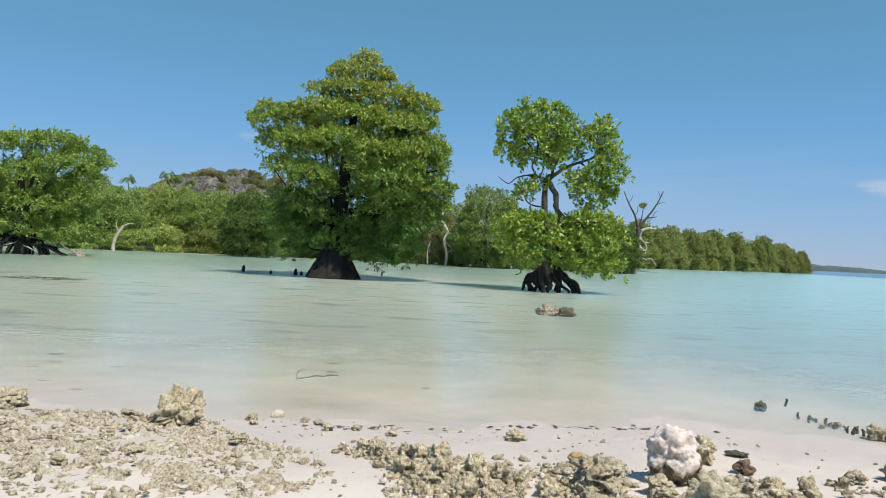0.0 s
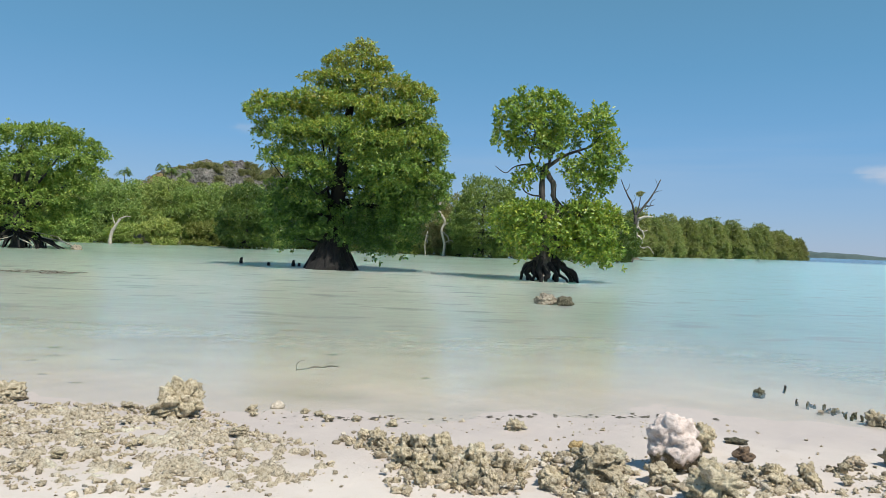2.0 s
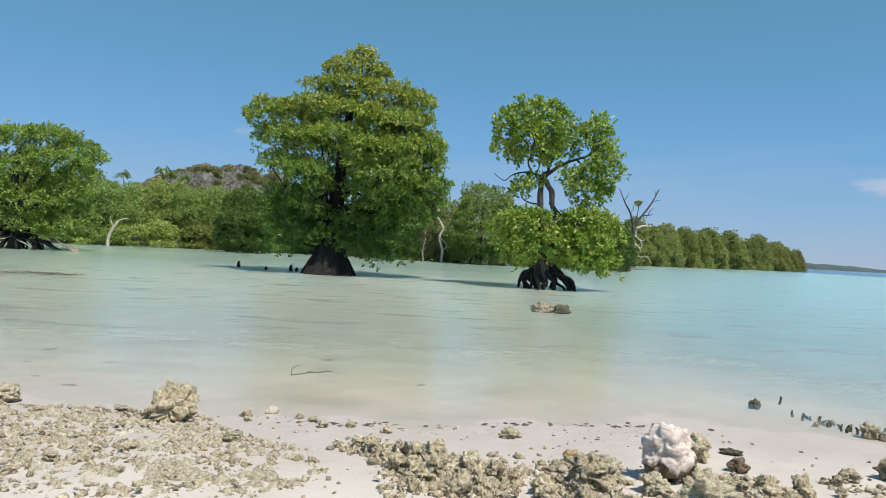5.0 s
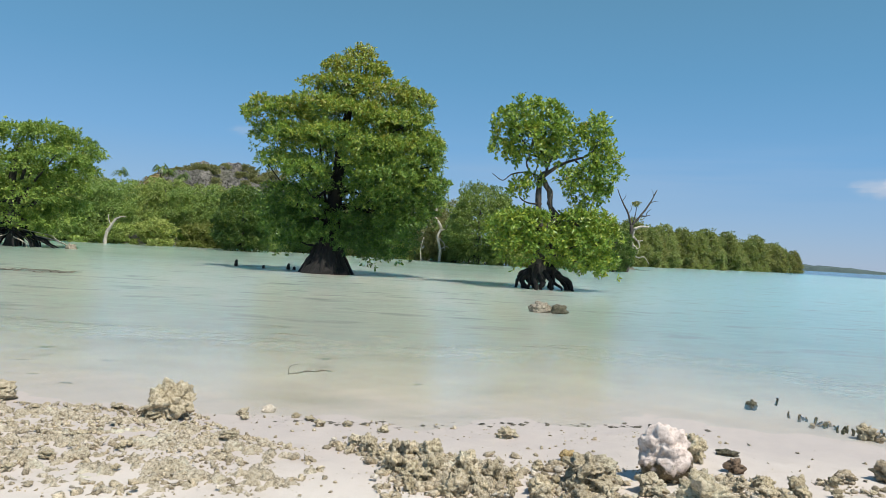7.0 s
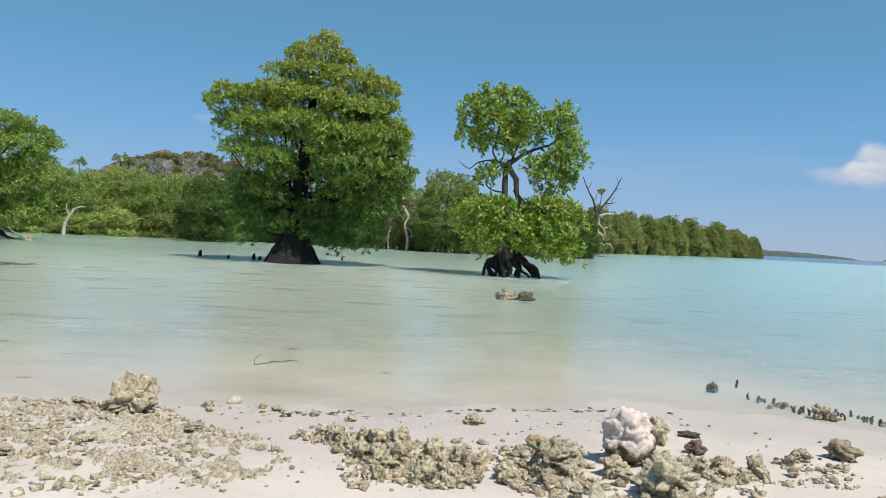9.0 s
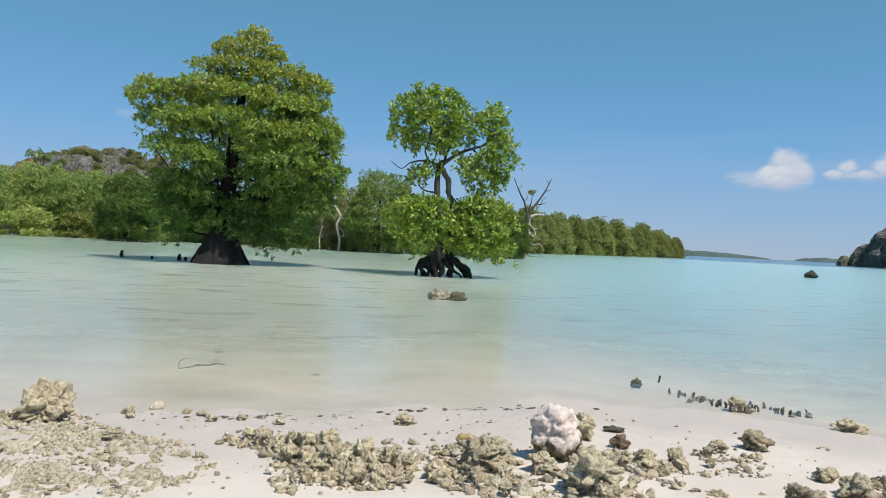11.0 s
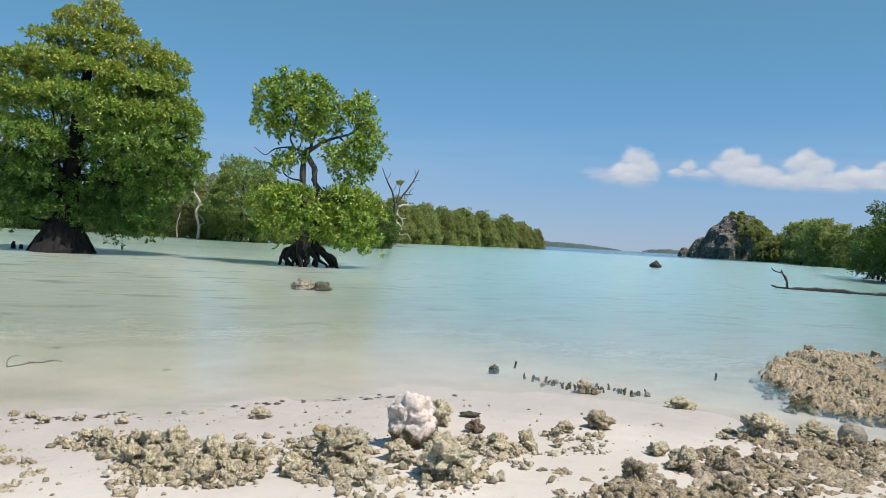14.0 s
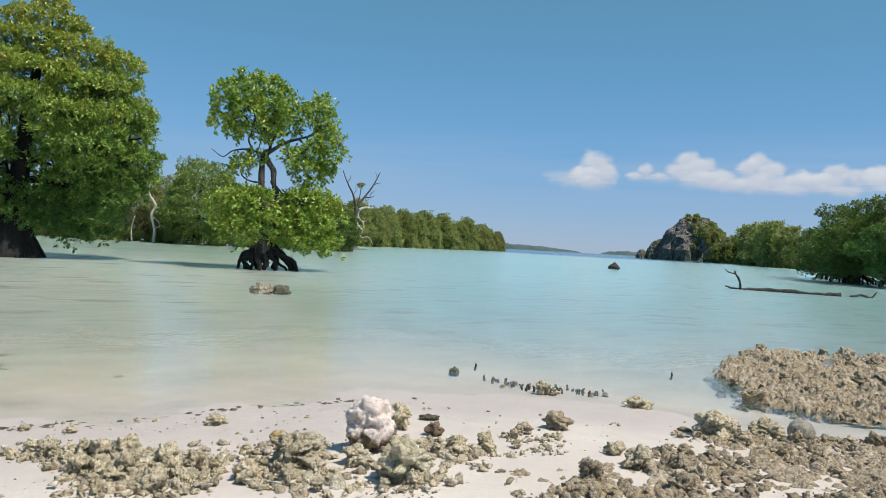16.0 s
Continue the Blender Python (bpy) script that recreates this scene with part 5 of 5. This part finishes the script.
crust(REEF, .026, .15, 5, "low brown coral reef flat edged by the lagoon", .46, 6.0, -.0, reef_mat)

rng = np.random.default_rng(77)


def scatter(poly, count, lo, hi, seed, patchy=0.5, edge=0.0):
    """Places and widths in an outline, in patches."""
    r = np.random.default_rng(seed)
    px, py = [p[0] for p in poly], [p[1] for p in poly]
    out, tries = [], 0
    while len(out) < count and tries < count * 60:
        tries += 1
        x, y = r.uniform(min(px) - edge, max(px) + edge), r.uniform(min(py) - edge, max(py) + edge)
        if float(edge_gap(poly, np.array([x]), np.array([y]))[0]) < -edge * r.uniform(0, 1):
            continue
        if noise.fractal(Vector((x * 1.7, y * 1.7, 3.0)), 1, 2, 3) * .9 + .5 < patchy * r.uniform(.3, 1.3):
            continue
        out.append((x, y, lo + (hi - lo) * r.uniform(0, 1) ** 2.2))
    return out


BEDS = ((BED_LEFT, 48, .05, .16, 1000, "flat tan coral stone in a bed of rubble", .36),
        (BED_MID, 58, .06, .19, 800, "craggy olive-tan coral stone on the beach", .75),
        (BED_WHITE, 34, .06, .18, 420, "tan coral stone near the bleached boulder", .7),
        (BED_STRIP, 12, .05, .13, 160, "small tan coral stone on pale sand", .6),
        (BED_RIGHT, 70, .05, .2, 1300, "rough dark tan coral stone beside the channel", .7),
        (REEF, 80, .14, .45, 700, "brown coral stone on the reef flat", .6))
for k, (poly, count, lo, hi, few, label, tall) in enumerate(BEDS[:5]):
    for i, (x, y, w) in enumerate(scatter(poly, count, lo, hi, 100 + k, .4)):
        kinds = brown if k > 3 else medium
        stone("coral_rock", kinds[(i * 5 + k) % len(kinds)], x, y, w, w * tall * rng.uniform(.7, 1.15), label, "beach coral stones", rng.uniform(0, 360), .25,
              z=float(ground_height(np.array([x]), np.array([y]))[0]) + .02)

small_shapes = []
for i in range(8):
    me = boulder_mesh("bit", 80 + i, 2 if i < 5 else 1, rubble_mat, .8, .75, 1.0)
    sv = np.array([v.co[:] for v in me.vertices])
    sv = sv * (1 + np.random.default_rng(i).uniform(-.10, .10, (len(sv), 1)))
    small_shapes.append((sv, np.array([p.vertices[:] for p in me.polygons])))
    bpy.data.meshes.remove(me)


def rubble(name, places, label, category, material, seed, tall=0.7, lift=0.0, lean=0.5, shapes=None, floor=-9.0):
    r = np.random.default_rng(seed)
    pieces = []
    for x, y, w in places:
        sv, st = shapes[r.integers(0, len(shapes))] if shapes else small_shapes[r.integers(0, 5) if w > .035 else r.integers(5, len(small_shapes))]
        a = r.uniform(0, 2 * math.pi)
        tilt = r.normal(0, lean, 2)
        q = sv * np.array([w, w * r.uniform(.5, .9), w * tall * r.uniform(.5, 1.1)])
        q = q @ np.array(Euler((tilt[0], tilt[1], a)).to_matrix()).T
        q = q + np.array([x, y, max(floor, float(ground_height(np.array([x]), np.array([y]))[0])) + w * .12 + lift])
        pieces.append((q, st))
    v, t = joined(pieces)
    return tagged(new(name, tri_mesh(name, v, t, material, True)), label, category, kind="stuff")


for k, (poly, count, lo, hi, few, label, tall) in enumerate(BEDS):
    rubble("coral_rubble", scatter(poly, int(few * (2.0, 1.5, 1.5, 1.5, 2.4, 1.8)[k]), .014, (.085, .11, .11, .08, .13, .2)[k], 200 + k, .5, .2), "loose broken coral rubble on sand", "rubble", rubble_mat if k < 4 else coral_brown, 300 + k)
brown_shapes = [(np.array([v.co[:] for v in me.vertices]), np.array([p.vertices[:] for p in me.polygons])) for me in brown]
rubble("reef_stones", scatter(REEF, 150, .08, .28, 106, .35), "knobbly brown coral stones heaped on the reef flat", "coral stones", coral_brown, 307, .75, .05, .4, brown_shapes, -.02)
rubble("shore_stones", scatter(BED_RIGHT, 60, .05, .13, 107, .4), "rough tan coral stones heaped beside the channel", "coral stones", coral_brown, 308, .8, .02, .4, brown_shapes)
beach = [(-6, 6.6), (-2, 6.3), (1, 6.3), (3.4, 6.5), (5.6, 4.9), (5, 2.4), (1, 2.6), (-4, 3.0), (-6, 4)]
rubble("beach_pebbles", scatter(beach, 620, .008, .05, 400, .35), "scattered coral pebbles and shell bits on sand", "pebbles", rubble_mat, 410)
for k, poly in enumerate((BED_LEFT, BED_MID, BED_WHITE, BED_RIGHT)):
    rubble("dead_coral_bits", scatter(poly, 110, .015, .07, 500 + k, .4, .15), "broken whitish dead coral bits on the rubble", "coral bits", pale_bits, 520 + k, .6, .02)

wet_strip = [(-2.3, 6.3), (-.5, 6.35), (2.2, 6.35), (2.2, 5.5), (.6, 5.5), (-.6, 5.2), (-1.4, 5.5)]
rubble("beach_pebbles", scatter(wet_strip, 150, .010, .055, 430, .5), "small tan coral stones along the wet waterline", "pebbles", rubble_mat, 440, .6)

# dark wrack along the waterline and sunk scraps in the shallows
wrack_line = [(x + rng.normal(0, .12), float(np.interp(x, SHORE_X, SHORE_Y)) - .12 + .05 * math.sin(x * 6) + rng.normal(0, .06), rng.uniform(.01, .08)) for x in rng.uniform(-1.2, 2.6, 110)]
rubble("beach_wrack", wrack_line, "dark dried seaweed wrack along the waterline", "seaweed", wrack_mat, 420, .05, -.004, .08)

sunk_weed = bark_material("sunken_weed", (0.42, 0.40, 0.32), (0.24, 0.23, 0.18), 20)
wrack_shapes = [boulder_mesh("weed_scrap", 130 + i, 3, sunk_weed, .9, .4) for i in range(3)]
scrap_spots = ((-4.37, 7.83), (-3.74, 7.33), (-5.09, 8.91), (-4.17, 9.19), (-5.08, 9.41), (-.05, 8.6), (-1.37, 9.66), (2.17, 15.5), (-4.07, 12.6))
for i, (x, y) in enumerate(scrap_spots):
    gz = float(ground_height(np.array([x]), np.array([y]))[0])
    stone("weed_scrap", wrack_shapes[i % 3], x, y, .06 + .015 * y, .010, "thin dark scrap of weed lying in the shallows", "weed scraps", i * 7, .3, .03 + .010 * y, z=gz - .004 if y < 9.3 else -.012)
mat_spots = [(x, y, w) for x, y, w in zip(rng.uniform(-15.2, -12.8, 120), rng.uniform(23.6, 26.0, 120), rng.uniform(.06, .34, 120))]
weed = rubble("weed_mat", [(x, y + .18 * math.sin(x * 2), w) for x, y, w in mat_spots], "thin brown mat of floating weed on the lagoon", "seaweed", wrack_mat, 610, .05, 0, .04)
weed.data.transform(Matrix.Translation((0, 0, -float(np.mean(ground_height(np.array([-15.7]), np.array([25.6])))) - .005)))
for x, y, w in ((-.85, 5.95, .13), (-.62, 6.0, .11), (-.3, 5.9, .12), (-1.55, 6.15, .1)):
    stone("coral_rock", medium[int(w * 100) % 9], x, y, w, w * .5, "small tan coral stone at the wet waterline", "waterline stones", w * 900)
for i in range(11):
    f = rng.uniform(.2, 1)
    x, y = (float(np.interp(f, np.linspace(0, 1, 6), q)) + rng.normal(0, .09) for q in ((3.85, 4.05, 4.28, 4.4, 4.75, 5.1), (8.05, 7.65, 7.2, 6.85, 6.85, 6.6)))
    stone("coral_rock", brown[i % len(brown)], x, y, rng.uniform(.04, .10), rng.uniform(.03, .06), "small brown coral stone among root stubs in the shallows", "stones by the stubs", rng.uniform(0, 360))

# mangrove stubs in the shallows
for x, y, w, h, me, words in ((-1.60, 6.3, .14, .07, medium[3], "small tan coral stone at the wet waterline"), (-1.12, 6.28, .10, .05, medium[6], "small tan coral stone at the wet waterline"), (-.98, 6.18, .12, .04, medium[1], "low brown coral stone on wet sand")):
    stone("coral_rock", me, x, y, w, h, words, "waterline stones", w * 700)
stone("bleached_coral_rock", boulder_mesh("bleached_coral_rock", 63, 3, pale_bits, .3, .7), -1.42, 6.5, .15, .07, "small rounded whitish coral stone at the waterline", turn=30, depth=.11)

stub_pts = [(3.85, 8.05), (4.05, 7.65), (4.28, 7.2), (4.40, 6.85), (4.75, 6.85), (5.1, 6.6)]
for i in range(52):
    f = rng.uniform(.12, 1) ** .8
    x, y = (float(np.interp(f, np.linspace(0, 1, 6), [p[k] for p in stub_pts])) + rng.normal(0, .07) for k in (0, 1))
    gz, h, w = float(ground_height(np.array([x]), np.array([y]))[0]), rng.uniform(.03, .075), rng.uniform(.008, .017)
    v, t = tube([(0, 0, -.03), (rng.normal(0, .005), rng.normal(0, .005), h * .5), (rng.normal(0, .010), rng.normal(0, .010), h)], (w, w * 1.1, w * .7), 6, .2, rng)
    ob = new("root_stub", tri_mesh("root_stub", v, t, wet_rock))
    ob.matrix_basis = pose(x, y, gz)
    tagged(ob, "short dark breathing-root stub standing in the shallows", "root stub", "root stubs in the shallows")
for x, y, h in ((-11.1, 39.8, .36), (-9.2, 38.4, .18), (-7.9, 38.7, .34), (-7.55, 38.6, .2), (6.75, 7.35, .045), (4.26, 8.29, .04)):
    v, t = tube([(0, 0, -.3 if y > 20 else -.05), (.02, 0, h * .6), (h * .12, 0, h)], (.10, .08, .05) if y > 20 else (.013, .012, .008), 7, .2, rng)
    ob = new("root_stub", tri_mesh("root_stub", v, t, root_bark))
    ob.matrix_basis = pose(x, y, 0)
    tagged(ob, "dark stump breaking the lagoon surface", "root stub", "stumps in the lagoon")

# fallen trunk with an upright branch
fallen = thing("fallen_log", "long grey driftwood log lying in the lagoon with one upright branch", "log", (31.4, 29.6, 0))
v, t = tube([(.2, 1.3, .10), (.1, .2, .02), (1.6, -1.7, .08), (2.6, -2.7, .02), (3.5, -3.6, .1)], (.04, .07, .10, .08, .11), 10, .34, rng, 8)
part("trunk", tri_mesh("trunk", v, t, grey_wood, True), fallen)
v, t = tube([(.1, .1, 0), (-.05, .05, .5), (-.2, .2, .85), (-.25, .25, 1.05)], (.07, .06, .05, .035), 8, .2, rng)
part("branch", tri_mesh("branch", v, t, grey_wood, True), fallen)
v, t = tube([(-.2, .2, .88), (-.5, .45, .95), (-.65, .6, 1.15)], (.045, .035, .02), 6, .2, rng)
part("branch", tri_mesh("branch", v, t, grey_wood, True), fallen)
v, t = tube([(3.9, -3.8, .0), (4.4, -4.1, .14), (4.9, -4.3, .02), (5.2, -4.4, .35)], (.06, .06, .06, .03), 7, .25, rng)
part("branch", tri_mesh("branch", v, t, grey_wood, True), fallen)
twig = thing("floating_twig", "thin dark twig with an arched stem in the shallows", "twig", (-1.64, 8.49, 0))
v, t = tube([(0, 0, -.03), (.0, 0, .04), (.02, 0, .07), (.06, 0, .095), (.11, 0, .10)], (.005, .004, .004, .003, .002), 6, .15, rng)
part("stem", tri_mesh("stem", v, t, wrack_mat, True), twig)
v, t = tube([(0, 0, -.02), (.12, .06, -.012), (.2, .11, .004), (.30, .17, -.01), (.38, .22, .006), (.48, .28, -.02)], (.004, .007, .011, .007, .012, .004), 6, .3, rng)
part("branch", tri_mesh("branch", v, t, wrack_mat, True), twig)


# ---- clouds ----
def cloud_bank():
    """A distant curved bank of fair-weather cloud, thick where its puffs stand."""
    m, n, l, b = mat_base("cloud")
    n.remove(b)
    dens = n.new("ShaderNodeAttribute")
    dens.attribute_name = "cover"
    lit = n.new("ShaderNodeAttribute")
    lit.attribute_name = "lit"
    em = n.new("ShaderNodeEmission")
    l.new(mix_col(n, l, lit.outputs["Fac"], (0.44, 0.50, 0.62), (0.72, 0.735, 0.77)), em.inputs["Color"])
    em.inputs["Strength"].default_value = 1.0
    tr = n.new("ShaderNodeBsdfTransparent")
    mx = n.new("ShaderNodeMixShader")
    l.new(dens.outputs["Fac"], mx.inputs[0])
    l.new(tr.outputs[0], mx.inputs[1])
    l.new(em.outputs[0], mx.inputs[2])
    l.new(mx.outputs[0], n["Material Output"].inputs["Surface"])
    # bearing, height, half width, half height (degrees), weight
    puffs = [(35.2, 7.05, 1.3, 1.2, 1), (34.3, 6.3, 1.2, .8, 1), (36.1, 6.4, .9, .9, 1), (35.1, 5.6, 1.7, .55, .8), (32.6, 6.0, 1.7, .7, .45), (33.3, 5.7, 1.8, .6, .5),
             (39.2, 6.7, .75, .65, 1), (38.3, 6.3, .7, .38, .9), (40.2, 6.35, .9, .4, .8),
             (42.1, 7.4, 1.05, .95, 1), (41.5, 6.6, 1.2, .85, 1), (43.3, 6.9, 1.2, .85, 1), (44.6, 6.3, 1.3, .7, 1), (45.5, 5.7, 1.5, .6, 1),
             (47.4, 7.45, .85, .85, 1), (46.7, 6.9, 1.15, .9, 1), (48.2, 6.6, 1.0, .9, 1), (47.5, 5.8, 2.4, .8, 1), (35.0, 6.0, 1.9, .9, .95), (43.5, 6.0, 2.6, .75, .95), (51.0, 5.9, 3.2, .85, .95), (57.0, 5.9, 4.0, .9, .95), (40.3, 6.1, 2.0, .5, .6), (50.0, 6.1, 1.5, .7, 1), (49.5, 5.4, 2.0, .5, .9),
             (52.4, 6.8, 1.1, .65, 1), (51.5, 6.1, 1.4, .75, 1), (53.8, 6.4, 1.3, .75, 1), (55.2, 6.3, 1.4, .85, 1), (53, 5.4, 2.0, .55, .9), (57.5, 6.6, 1.8, .9, 1), (60.5, 6.3, 2.2, .9, 1), (57, 5.5, 3, .5, .9), (-15.5, 8.4, 1.5, .5, .30)]
    noise.seed_set(4)
    a = np.linspace(-22, 66, 900)
    e = np.linspace(1.0, 13, 150)
    A, E = np.meshgrid(a, e, indexing="ij")
    dn, lt = np.zeros(A.shape), np.zeros(A.shape)
    for i in range(len(a)):
        for j in range(len(e)):
            veil = math.exp(-((e[j] - 6.3 - .01 * a[i]) / 2.2) ** 2) * (.5 + .7 * noise.fractal(Vector((a[i] * .05, e[j] * .8, 5)), 1, 2, 4))
            thin = max(0, veil) * .16 * min(1, max(0, (a[i] + 10) / 20))
            dn[i, j] = thin
            if not 4.2 < e[j] < 9.4:
                continue
            p = Vector((a[i] * .8, e[j] * 1.1, 1.7))
            wob = noise.fractal(p * .8, 1.0, 2.0, 4) * .30
            billow = .13 * (.45 - noise.voronoi(Vector((a[i] * 1.3, e[j] * 1.5, 3)))[0][0])
            best, up = 0.0, 0.0
            for c, h, rx, ry, wt in puffs:
                dx, dy = (a[i] - c) / rx, (e[j] - h) / ry
                near = dx * dx + dy * dy
                if near > 6:
                    continue
                soft = .6 if dy > 0 else 1.1
                q = wt * min(1.0, max(0.0, (1.16 + wob + billow - math.sqrt(near)) / soft))
                q = q * q * (3 - 2 * q)
                up += q * (dy + .5 * wob - .25 * dx)
                best = best + q - best * q
            dn[i, j] = best * .87 + thin * (1 - best)
            lt[i, j] = up / (best + .2) + billow * 1.2
    lt = np.clip(.50 + lt * .50, 0, 1)
    rad = 4200
    verts = np.stack([np.sin(np.radians(A)) * rad, np.cos(np.radians(A)) * rad, np.tan(np.radians(E)) * rad], -1).reshape(-1, 3)
    nj = len(e)
    i, j = np.meshgrid(np.arange(len(a) - 1), np.arange(nj - 1), indexing="ij")
    p = (i * nj + j).ravel()
    tris = np.vstack([np.stack([p, p + nj, p + nj + 1], 1), np.stack([p, p + nj + 1, p + 1], 1)])
    on = dn.ravel()
    tris = tris[(on[tris] > .004).any(axis=1)]
    me = tri_mesh("clouds", verts, tris, m, True)
    for key, val in (("cover", dn), ("lit", lt)):
        me.attributes.new(key, "FLOAT", "POINT").data.foreach_set("value", np.clip(val, 0, 1).ravel().astype(np.float32))
    ob = new("clouds", me)
    return tagged(ob, "low white cumulus clouds over the horizon", "cloud", kind="structure")


cloud_bank()
